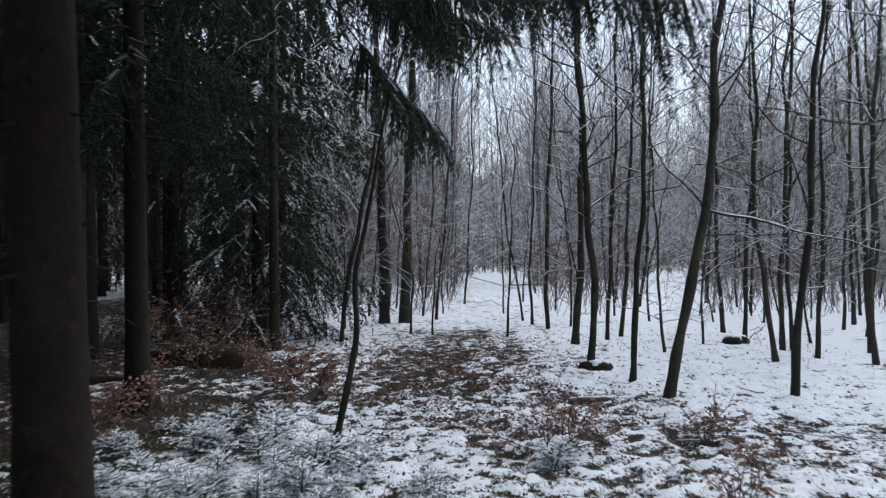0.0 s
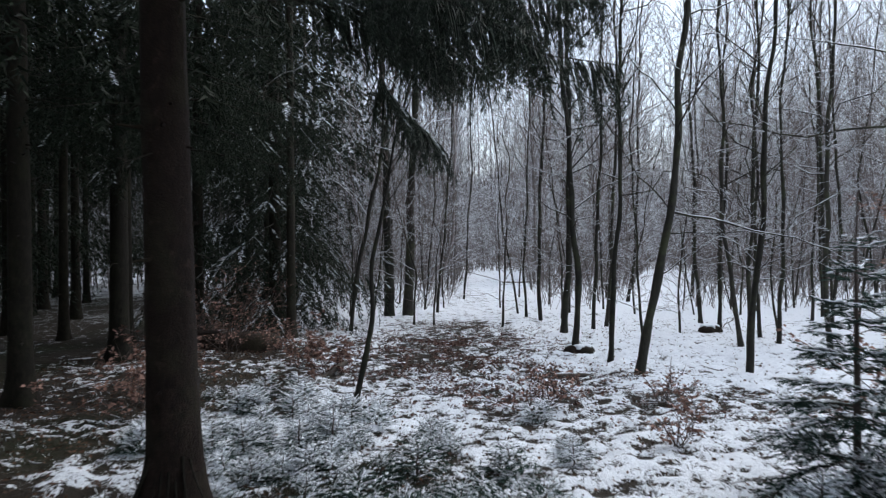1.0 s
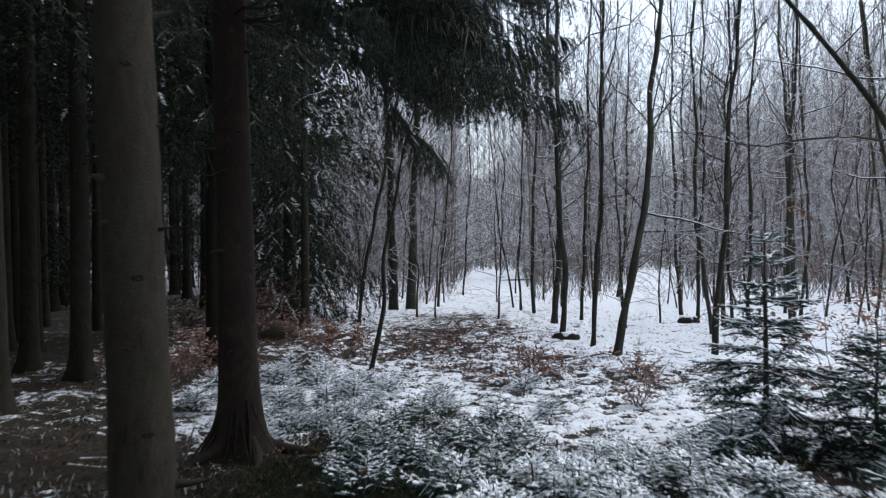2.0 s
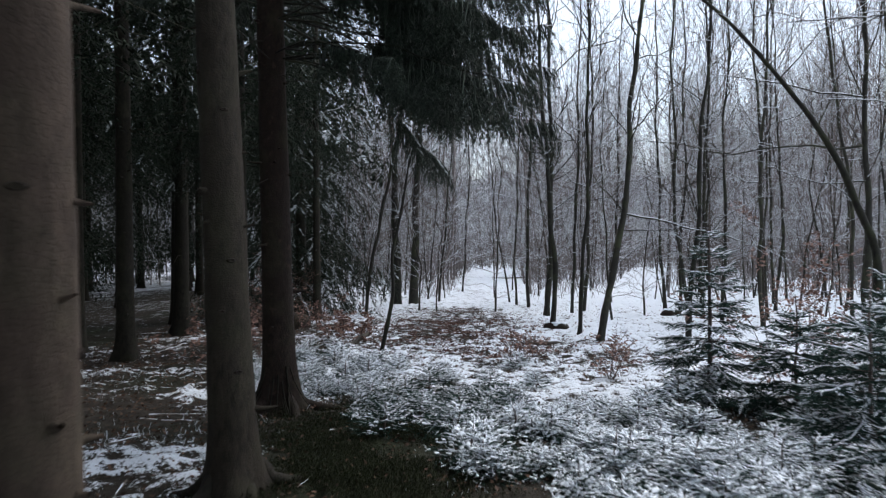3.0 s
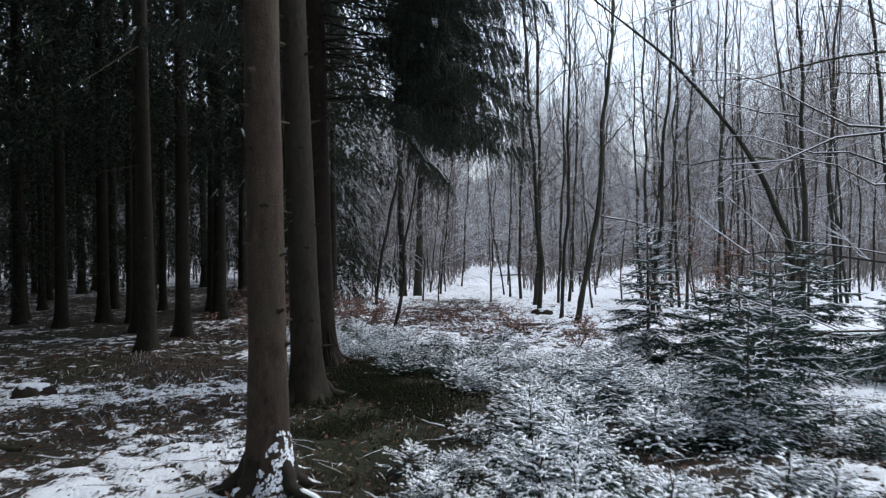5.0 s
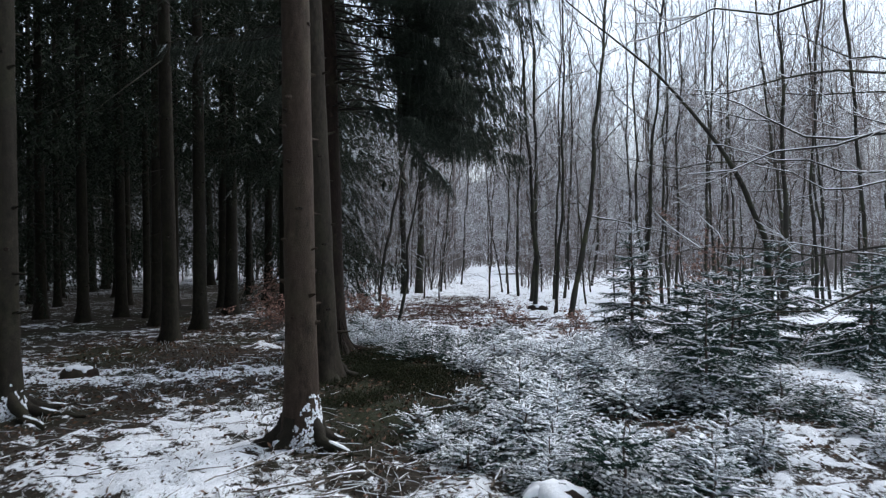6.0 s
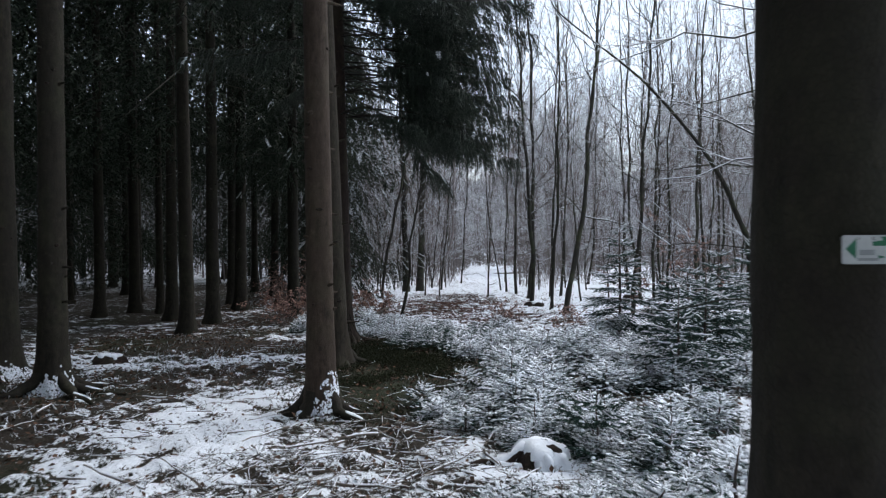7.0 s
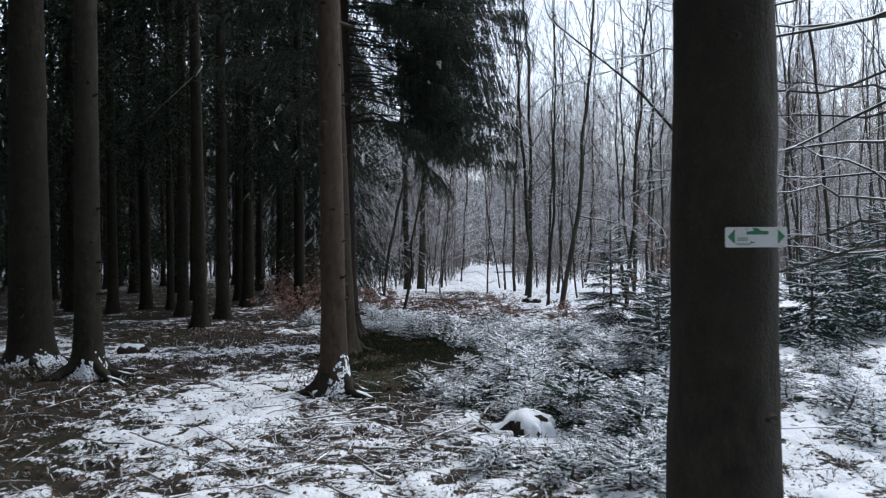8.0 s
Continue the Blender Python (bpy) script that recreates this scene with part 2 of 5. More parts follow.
def frost_needles(n, seed):
    r = np.random.default_rng(seed)
    x, a = np.sort(r.uniform(0, 1, n)), r.uniform(0, np.pi, n)
    d = unit(np.stack([np.full(n, 0.8), np.cos(a), 0.45 * np.sin(a)], 1))
    c = unit(np.cross(d, np.array([0, 0, 1.0]) + r.normal(0, 0.4, (n, 3))))
    o = np.stack([x, 0 * x, 0 * x + 0.03], 1)
    V = np.stack([o - c * 0.024, o + c * 0.024, o + d * 0.25 * r.uniform(0.7, 1.2, n)[:, None]], 1).reshape(-1, 3)
    return V, np.arange(3 * n).reshape(-1, 3)


FROST = [frost_needles(26, 90 + k) for k in range(4)]


# ---- the ground: one sheet ----
def ground_base(x, y):
    fall = np.interp(y, [-12, -3, -1, 1, 2, 4.4, 6, 9, 14, 20, 35, 60, 400], [0.05, 0.06, 0.04, -0.05, -0.11, -0.2, -0.24, -0.29, -0.34, -0.4, -0.55, -0.8, -0.9])
    return fall - 0.04 * np.clip(-6 - x, 0, 8) * np.clip((y - 6) / 6, 0, 1)


def soft_noise(x, y, scale, seed):
    """Smooth value noise on a lattice, in -1 to 1."""
    lattice = np.random.default_rng(seed).uniform(-1, 1, (64, 64))
    u, v = np.asarray(x) * scale, np.asarray(y) * scale
    i, j = np.floor(u).astype(int), np.floor(v).astype(int)
    f, g = u - i, v - j
    f, g = f * f * (3 - 2 * f), g * g * (3 - 2 * g)
    at = lambda p, q: lattice[p % 64, q % 64]
    return (at(i, j) * (1 - f) + at(i + 1, j) * f) * (1 - g) + (at(i, j + 1) * (1 - f) + at(i + 1, j + 1) * f) * g


def ground_z(x, y):
    far = np.clip((np.hypot(x, y) - 30) / 60, 0, 1)
    return (ground_base(x, y) + 0.035 * soft_noise(x, y, 0.7, 1) + 0.02 * soft_noise(x, y, 2.3, 2)
            + 0.012 * soft_noise(x, y, 6.1, 3) + far * 0.15 * soft_noise(x, y, 0.05, 4))


def blob(x, y, cx, cy, rx, ry):
    return np.exp(-(((x - cx) / rx) ** 2 + ((y - cy) / ry) ** 2))


def snow_cover(x, y):
    """How much snow lies: thick in the open, thin under the spruces, on the trodden litter and on the moss."""
    c = np.full(np.shape(x), 0.67) + 0.1 * soft_noise(x, y, 0.5, 8)
    c = c + 0.2 * np.clip((x - 1.5) / 3, 0, 1) * np.clip((y - 7) / 2, 0, 1) + 0.04 * np.clip((y - 14) / 6, 0, 1)
    wood = np.clip((-1.3 - 0.12 * np.clip(y - 6, 0, 40) - x) / 1.5, 0, 1)
    c = c - wood * ((0.2 + 0.1 * np.clip((y + 2) / 2, 0, 1) + 0.12 * np.clip((y - 1) / 5, 0, 1) + 0.1 * np.clip((-4 - x) / 2, 0, 1)) - 0.2 * soft_noise(x, y, 0.6, 9))
    c = c + wood * np.clip((y - 24) / 8, 0, 1) * 0.32
    for cx, cy, rx, ry, s in ((0.2, 11.5, 1.5, 3.8, -0.27), (-1.8, 9.5, 1.6, 2.2, -0.2), (3.6, 7.0, 2.2, 0.6, -0.3), (1.6, 9.0, 1.0, 0.35, -0.3),
                              (-0.75, 1.6, 0.85, 2.6, -1.0), (0.4, 2.5, 0.7, 0.8, -0.35), (3.1, 2.9, 0.8, 0.9, -0.6), (-2.8, -0.5, 1.0, 0.8, -0.14), (-0.35, -2.3, 0.5, 1.3, -0.25), (-0.85, -1.5, 0.5, 1.3, -0.6), (0.6, 6.9, 0.9, 1.2, -0.1), (-3.4, 0.2, 1.6, 0.5, -0.2), (1.5, -0.2, 1.3, 1.9, -0.8), (1.5, 4.2, 2.6, 2.2, -0.07), (-2.0, 2.7, 1.2, 0.8, -0.35), (-0.5, 2.6, 0.6, 0.6, -0.4), (0.0, 14.0, 1.0, 3.0, -0.12), (-4.2, -2.2, 1.0, 1.2, -0.3), (-2.2, 5.2, 1.0, 1.4, 0.3), (-2.1, -3.2, 1.0, 0.9, 0.2), (-1.9, -1.4, 0.8, 0.7, 0.25),
                              (-4.2, 0.9, 1.4, 0.6, 0.2), (-2.9, 1.3, 0.9, 0.35, 0.1), (-3.0, 4.4, 0.8, 0.5, 0.3), (-4.4, -1.4, 1.0, 0.6, -0.2), (-3.8, 3.6, 1.5, 1.3, -0.2), (-4.2, 3.8, 1.0, 1.5, -0.15), (-2.9, 3.2, 0.9, 0.5, -0.2), (-3.6, 8.0, 1.6, 1.0, -0.15), (-3.6, 6.0, 1.6, 0.5, 0.3), (-3.2, -1.0, 0.5, 0.7, -0.1), (-0.5, -3.8, 0.9, 0.9, -0.16), (0.3, -4.2, 1.6, 0.9, 0.0), (-2.6, -4.7, 1.6, 0.9, -0.16)):
        c = c + s * blob(x, y, cx, cy, rx, ry)
    return c


def steps(lo, hi, fine, far_lo, far_hi):
    mid = list(np.arange(lo, hi, fine))
    out, d = [], fine
    p = mid[-1]
    while p < far_hi:
        d *= 1.16
        p += d
        out.append(p)
    left, d, p = [], fine, lo
    while p > far_lo:
        d *= 1.16
        p -= d
        left.append(p)
    return np.array(left[::-1] + mid + out)


def build_ground():
    xs, ys = steps(-5.0, 5.0, 0.055, -420, 420), steps(-5.6, 10.5, 0.055, -420, 420)
    X, Y = np.meshgrid(xs, ys)
    S = snow_cover(X, Y)
    near = np.clip(2 - np.hypot(X, Y - 3) / 9, 0, 1)
    lumps, crumbs = soft_noise(X, Y, 7.3, 5) * near, soft_noise(X, Y, 15.1, 6) * near
    Z = ground_z(X, Y) + 0.03 * np.clip(S, 0, 1) + 0.03 * lumps + 0.016 * crumbs
    S = S + 0.24 * lumps + 0.2 * crumbs
    V = np.stack([X, Y, Z], -1).reshape(-1, 3)
    w, h = len(xs), len(ys)
    a = (np.arange(h - 1)[:, None] * w + np.arange(w - 1)[None]).ravel()
    me = Geo().add(V, np.stack([a, a + 1, a + w + 1, a + w], 1)).mesh("ground", M_GROUND)
    moss = blob(X, Y, -0.75, 1.4, 0.8, 2.6) * 1.2 + 0.7 * blob(X, Y, -0.7, -1.4, 0.6, 1.0) + 0.9 * np.clip((-1.6 - X) / 0.8, 0, 1) * np.clip(0.15 + soft_noise(X, Y, 0.8, 31), 0, 1)
    for key, val in (("snow", S), ("moss", np.clip(moss, 0, 1))):
        me.attributes.new(key, "FLOAT", "POINT").data.foreach_set("value", val.ravel().astype(np.float32))
    return tagged(new("ground", me), "forest floor of snow patches over brown leaf litter", "ground", kind="structure")


build_ground()


# ---- spruces ----
def trunk_geo(line, radii, sides, rings, flare=0.0, rough=0.0, seed=1, knots=0):
    """A trunk along a bowed line of points, with root flare, uneven bark and branch stubs."""
    r = np.random.default_rng(seed)
    line, radii = np.asarray(line, float), np.asarray(radii, float)
    z0 = line[:, 2]
    z = z0[0] + (z0[-1] - z0[0]) * np.linspace(0, 1, rings) ** (1.5 if flare else 1.0)
    x, y, rad = (np.interp(z, z0, q) for q in (line[:, 0], line[:, 1], radii))
    for _ in range(2):
        x[1:-1] = (x[:-2] + 2 * x[1:-1] + x[2:]) / 4
    a = np.arange(sides) * 2 * np.pi / sides
    h = z - z[0]
    lob = sum(r.uniform(0.4, 1) * np.cos(k * a + r.uniform(0, 6)) for k in (3, 4, 5)) / 2
    fl = flare * np.exp(-np.maximum(h - 0.1, 0) / 0.16)[:, None] * (1 + 0.75 * lob[None])
    bumpy = rough * (soft_noise(a[None] * 3 * np.ones((rings, 1)), z[:, None] * 5 * np.ones((1, sides)), 1.0, seed)
                     + 0.6 * soft_noise(a[None] * 7 + 0 * z[:, None], z[:, None] * 16 + 0 * a[None], 1.0, seed + 1))
    rr = rad[:, None] * (1 + fl + bumpy)
    V = np.stack([x[:, None] + rr * np.cos(a), y[:, None] + rr * np.sin(a), np.repeat(z[:, None], sides, 1)], -1)
    i = (np.arange(rings - 1)[:, None] * sides + np.arange(sides)[None]).ravel()
    j = (np.arange(rings - 1)[:, None] * sides + (np.arange(sides)[None] + 1) % sides).ravel()
    g = Geo().add(V.reshape(-1, 3), np.stack([i, j, j + sides, i + sides], 1))
    if knots:
        zz = r.uniform(0.6, min(7.0, z[-1] * 0.7), knots)
        aa = r.uniform(0, 2 * np.pi, knots)
        rk = np.interp(zz, z, rad)
        o = np.stack([np.interp(zz, z, x) + rk * 0.85 * np.cos(aa), np.interp(zz, z, y) + rk * 0.85 * np.sin(aa), zz], 1)
        d = unit(np.stack([np.cos(aa), np.sin(aa), r.uniform(-0.2, 0.3, knots)], 1))
        ln = np.where(r.uniform(0, 1, knots) < 0.75, 0.045, 0.12) * r.uniform(0.7, 1.4, knots)
        g.add(*tubes(bend(o, d, ln + 0.01, 3), np.repeat([[0.02, 0.013, 0.007]], knots, 0) * r.uniform(0.6, 1.3, (knots, 1)), 6))
    return g


def spruce_crown(heights, az, lengths, elev, droop, step, twig, twig_len, hang, seed, snow=0.0, radius=0.009, second=0.34, base_r=0.1, fine_wood=True, inner=0.16, plates=0.0,
                 planar=False, loose=0.35, tassel=False, pads=0.0, core=0.0):
    """Boughs with side shoots that hang, or lie flat in fronds, and needle twigs along these. Returns wood, needles and snow."""
    global rng
    keep, rng = rng, np.random.default_rng(seed)
    m = len(heights)
    up = np.array([0, 0, 1.0])
    d = np.stack([np.cos(az) * np.cos(elev), np.sin(az) * np.cos(elev), np.sin(elev)], 1)
    o = np.stack([np.cos(az) * base_r, np.sin(az) * base_r, heights], 1)
    P = bend(o, d, lengths, 8, droop, 0.12)
    P[:, -2:, 2] += (lengths * 0.03)[:, None] * np.array([0.5, 1.6])
    wood = Geo().add(*tubes(P[:, ::(1 if fine_wood else 7)], (radius * lengths / 2)[:, None] * np.linspace(1, 0.2, 8)[None, ::(1 if fine_wood else 7)], 4 if fine_wood else 3))
    num = np.maximum((lengths / step).astype(int), 4)
    which = np.repeat(np.arange(m), num)
    s = np.concatenate([np.linspace(a, 0.99, k) for a, k in zip(np.broadcast_to(np.asarray(inner, float), (m,)), num)]) + rng.uniform(-0.02, 0.02, len(which))
    s = np.clip(s, 0.1, 0.995)
    so, sd = on_lines(P, which, s)
    lat = unit(np.cross(sd, up))
    sign = np.where(np.arange(len(which)) % 2 == 0, 1.0, -1.0)[:, None]
    n2 = len(which)
    ripple = 1.0
    if tassel:
        ripple = 0.55 + 0.75 * (0.5 + 0.5 * np.sin(which * 2.1 + s * lengths[which] * 8.0)) * rng.uniform(0.7, 1.2, n2)
    if planar:
        d2 = unit(sd * rng.uniform(0.6, 0.85, (n2, 1)) + sign * lat * 0.75 - up * rng.uniform(0.0, 0.25, (n2, 1)))
        l2 = (lengths[which] * second * (1.0 - s) ** 0.9 + 0.3 * twig_len) * rng.uniform(0.8, 1.15, n2)
    else:
        d2 = unit(sd * rng.uniform(0.35, 0.8, (n2, 1)) + sign * lat * rng.uniform(0.5, 1.0, (n2, 1)) - up * (hang * rng.uniform(0.5, 1.3, n2))[:, None])
        l2 = np.clip(lengths[which] * second * (0.35 + 0.75 * (1.0 - s) ** 0.8), 0.1, 0.8) * rng.uniform(0.45, 1.35, n2) * ripple
    P2 = bend(so, d2, l2, 4, hang * 0.5 + 0.06, 0.1)
    if fine_wood:
        wood.add(*tubes(P2, (0.003 + 0.003 * l2)[:, None] * np.linspace(1, 0.4, 4)[None], 3))
    n3 = np.maximum((l2 / (twig_len * 0.45)).astype(int), 1 if planar else 2)
    w3 = np.repeat(np.arange(n2), n3)
    s3 = np.concatenate([np.linspace(0.0 if planar else 0.1, 1.0 if k > 1 else 0.0, k) for k in n3])
    o3, d3 = on_lines(P2, w3, s3)
    lat3 = unit(np.cross(d3, up + (0.0 if planar else 0.2) * rng.normal(0, 1, d3.shape)))
    sg = np.where(np.arange(len(w3)) % 2 == 0, 1.0, -1.0)[:, None] * ((s3[:, None] < 0.95) & (n3[w3][:, None] > 2))
    X = unit(d3 * rng.uniform(0.8, 1.1, (len(w3), 1)) + sg * lat3 * (0.7 if planar else loose) - up * hang * 0.3 + rng.normal(0, 0.04 if planar else 0.07, d3.shape))
    X, Y, Z = axes(X)
    sz = twig_len * rng.uniform(0.75, 1.2, len(w3))
    if planar:
        sz = np.where(n3[w3] == 1, l2[w3] * 1.1, sz * (1.15 - 0.5 * s3))
    needles = Geo()
    if core:
        thick = np.array([[0.5, 1.0, 0.9, 0.15]]) if tassel else np.array([[0.8, 1.0, 0.7, 0.15]])
        needles.add(*tubes(P2, core * thick * rng.uniform(0.7, 1.3, (n2, 4)), 4 if tassel else 3))
    for k, (tv, tf) in enumerate(twig):
        q = np.arange(len(w3)) % len(twig) == k
        if q.any():
            needles.add(*stamp(tv, tf, o3[q], X[q], Y[q], Z[q], sz[q]))
    snow_geo = Geo()
    if snow:
        top = heights.max() if base_r == 0 else 0.0
        pick = rng.uniform(0, 1, n2)[w3]
        if tassel:
            tips = rng.uniform(0, 1, m)[which][w3] < 0.62
            pick = np.where((s[w3] > 0.74) & tips, pick * 0.45, pick * 9)
        elif lengths.max() < 0.5:
            pick = pick / np.clip(2.4 * o3[:, 2] / heights.max() - 0.5, 0.05, 1.6)
        q = (pick < snow) & (np.abs(X[:, 2]) < 0.8) & (o3[:, 2] > 0.35 * top * rng.uniform(0, 2, len(w3)) ** 2 * (top < 0.8))
        for k, (tv, tf) in enumerate(FROST):
            p = q & (np.arange(len(w3)) // 3 % len(FROST) == k)
            if p.any():
                snow_geo.add(*stamp(tv, tf, o3[p] + up * 0.006, X[p], Y[p], Z[p] * np.sign(Z[p][:, 2:3] + 1e-6), sz[p] * rng.uniform(0.8, 1.2, p.sum())))
        if pads:
            p = (rng.uniform(0, 1, len(w3)) < pads * np.clip(2.2 * o3[:, 2] / heights.max() - 0.3, 0.1, 1.3)) & (np.abs(X[:, 2]) < 0.85)
            flat = unit(np.cross(X[p], np.cross(up + rng.normal(0, 0.15, (p.sum(), 3)), X[p])))
            side = np.cross(flat, X[p])
            snow_geo.add(*stamp(PAD_V * np.array([0.75, 2.0, 1.2]), PAD_F, o3[p] + up * 0.004, X[p], side, flat, np.minimum(sz[p], 0.068) * rng.uniform(0.5, 1.1, p.sum())))
    if plates:
        for A, cut, k in ((P, 2, 4), (P2[:, [0, 2, 3]], 0, 3)):
            q = (np.abs(A[:, -1, 2] - A[:, 0, 2]) < 0.8 * np.linalg.norm(A[:, -1] - A[:, 0], axis=1)) & (rng.uniform(0, 1, len(A)) < (0.85 if n2 != len(A) else 0.12 if lengths.max() > 0.5 else 0.62)) & (A[:, 0, 2] > 0.35 * heights.max() * rng.uniform(0, 2, len(A)))
            B = A[q][:, cut:].copy()
            B[:, :, 2] += plates * 0.6
            n = B.shape[1]
            B += rng.normal(0, plates * 0.5, B.shape)
            snow_geo.add(*tubes(B, plates * np.linspace(1.0, 0.5, n)[None] * rng.uniform(0.3, 1.5, (len(B), n)), k))
    rng = keep
    return wood, needles, snow_geo


TW_TASSEL = [needle_twig(40, 0.25, 0.038, k + 60, 0.8) for k in range(4)]
TW_MID = [needle_twig(17, 0.26, 0.08, k + 5) for k in range(3)]
TW_YOUNG = [needle_twig(30, 0.3, 0.07, k + 35, 0.4) for k in range(3)]
TW_FAR = [needle_twig(7, 0.5, 0.24, k + 9) for k in range(3)]
TW_LOW = [needle_twig(9, 0.4, 0.1, k + 25) for k in range(3)]
TW_SEED = [needle_twig(22, 0.26, 0.075, k + 15, 0.4) for k in range(3)]


def spruce(x, y, r, lean=(0.0, 0.0), height=20.0, seed=1, sides=16, rings=30, flare=0.55, knots=14, crown=None, label="", twigs=10, crown_at=0.0, coat=None, leaf=None):
    """A grown spruce: bare brown trunk with dead twigs below, its crown above."""
    z = float(ground_z(x, y)) - 0.06
    top = bpy.data.objects.new("spruce_tree", None)
    scene.collection.objects.link(top)
    top.location = (x, y, z)
    hs = np.array([0, 1, 2, 4, 8, height])
    line = np.stack([lean[0] * hs, lean[1] * hs, hs], 1)
    rad = r * np.array([1.12, 1.0, 0.93, 0.84, 0.66, 0.05])
    part("trunk", trunk_geo(line, rad, sides, rings, flare, 0.035, seed, knots), coat or M_SPRUCE, top)
    q = np.random.default_rng(seed + 50)
    if twigs:
        h, a = q.uniform(1.4, 6.0, twigs), q.uniform(0, 2 * np.pi, twigs)
        o = np.stack([lean[0] * h + 0.8 * r * np.cos(a), lean[1] * h + 0.8 * r * np.sin(a), h], 1)
        d = unit(np.stack([np.cos(a), np.sin(a), q.uniform(-0.35, 0.1, twigs)], 1))
        ln = q.uniform(0.25, 1.3, twigs)
        g = Geo().add(*tubes(bend(o, d, ln, 5, 0.15, 0.25), 0.007 * np.linspace(1, 0.3, 5)[None] * np.ones((twigs, 1)), 3))
        part("dead_wood", g, M_SPRUCE, top)
    if crown is not None:
        names = ("bough_wood", "needles", "snow")
        for nm, geo, mt in zip(names, crown, (M_BARE, leaf or M_NEEDLE, M_SNOW)):
            if isinstance(geo, Geo) and not geo.v:
                continue
            ob = part(nm, geo, mt, top, "thin snow on the boughs" if nm == "snow" else "")
            ob.location = (lean[0] * 5, lean[1] * 5, crown_at)
            ob.rotation_euler = (0, 0, q.uniform(0, 6.28) if crown_at else 0)
    tagged(top, label or "tall spruce with a bare brown trunk and dark crown", "tree", "spruces of the dark stand")
    return top


def crown_set(seed, n, low, high, rmax, step, twig, twig_len, hang=0.6, snow=0.0, length_fall=1.0):
    q = np.random.default_rng(seed)
    t = np.linspace(0, 1, n)
    h = low + (high - low) * t
    ln = rmax * (1 - length_fall * t) ** 0.75 * q.uniform(0.75, 1.15, n) + 0.35
    return spruce_crown(h, np.arange(n) * 2.4 + q.uniform(-0.4, 0.4, n), ln, np.where(t < 0.5, q.uniform(-0.35, 0.05, n), 0.2), 0.18, step, twig, twig_len, hang, seed, snow, fine_wood=False)


def stand_crown(seed):
    """The crown of a tree in the dark stand: fine low boughs, coarser ones above."""
    low = crown_set(seed, 15, 3.4, 8.0, 2.5, 0.2, TW_LOW, 0.3, 0.8, length_fall=0.2)
    high = crown_set(seed + 7, 28, 7.6, 19.0, 2.4, 0.28, TW_FAR, 0.42, 0.8)
    for a, b in zip(low, high):
        for v, f in zip(b.v, b.f):
            a.add(v, f - f.min())
    return low


CROWNS = []
for k in range(3):
    made = stand_crown(70 + k)
    CROWNS.append([g.mesh(nm, mt) if g.v else g for g, nm, mt in zip(made, ("bough_wood", "needles", "snow"), (M_BARE, M_NEEDLE, M_SNOW))])

# the edge tree with the low overhanging boughs
def overhang():
    """Tiers of long boughs over the clearing that sink towards their tips, hung with combs of shoots; shorter ones round the back."""
    q = np.random.default_rng(5)
    h, az, ln, droop, inner = [], [], [], [], []
    for k in range(13):
        for j in range(7):
            h.append(3.68 + 0.37 * k + q.normal(0, 0.1))
            az.append(-0.75 + 0.25 * j + (0.13 if k % 2 else 0.0) + q.normal(0, 0.07))
            ln.append((2.86 - 0.02 * k - 0.2 * abs(az[-1] - 0.2)) * q.choice([0.8, 0.9, 1.0, 1.1]) * q.uniform(0.95, 1.05) * (0.93 if k < 2 else 0.98 if k < 4 else 1.0))
            droop.append(0.27 * q.uniform(0.6, 1.25) - 0.008 * k)
            inner.append(q.uniform(0.42, 0.56) if (j + k) % 3 == 0 else q.uniform(0.28, 0.5) if k < 4 else q.uniform(0.14, 0.4))
    for k in range(4):
        h.append(4.0 + 0.35 * k)
        az.append(0.95 + q.normal(0, 0.08))
        ln.append(3.4 * q.uniform(0.9, 1.0))
        droop.append(0.3)
        inner.append(0.7)
    for k in range(18):
        h.append(4.3 + 0.3 * k)
        az.append(q.uniform(1.5, 5.3))
        ln.append(q.uniform(1.6, 2.6))
        droop.append(0.2)
        inner.append(0.2)
    n = len(h)
    return spruce_crown(np.array(h), np.array(az), np.array(ln), q.uniform(-0.06, 0.08, n), np.array(droop), 0.026, TW_TASSEL, 0.16, 0.95, 77, 0.14, 0.011, 0.13, inner=np.array(inner), loose=0.6, tassel=True, core=0.007)


def low_spruce():
    q = np.random.default_rng(6)
    n = 90
    t = np.linspace(0, 1, n)
    h = 0.7 + 10 * t
    ln = (2.6 - 1.5 * t) * q.uniform(0.7, 1.1, n)
    return spruce_crown(h, np.arange(n) * 2.4, ln, q.uniform(-0.5, -0.1, n), 0.12, 0.09, TW_MID, 0.3, 0.7, 78, 0.45, 0.012)


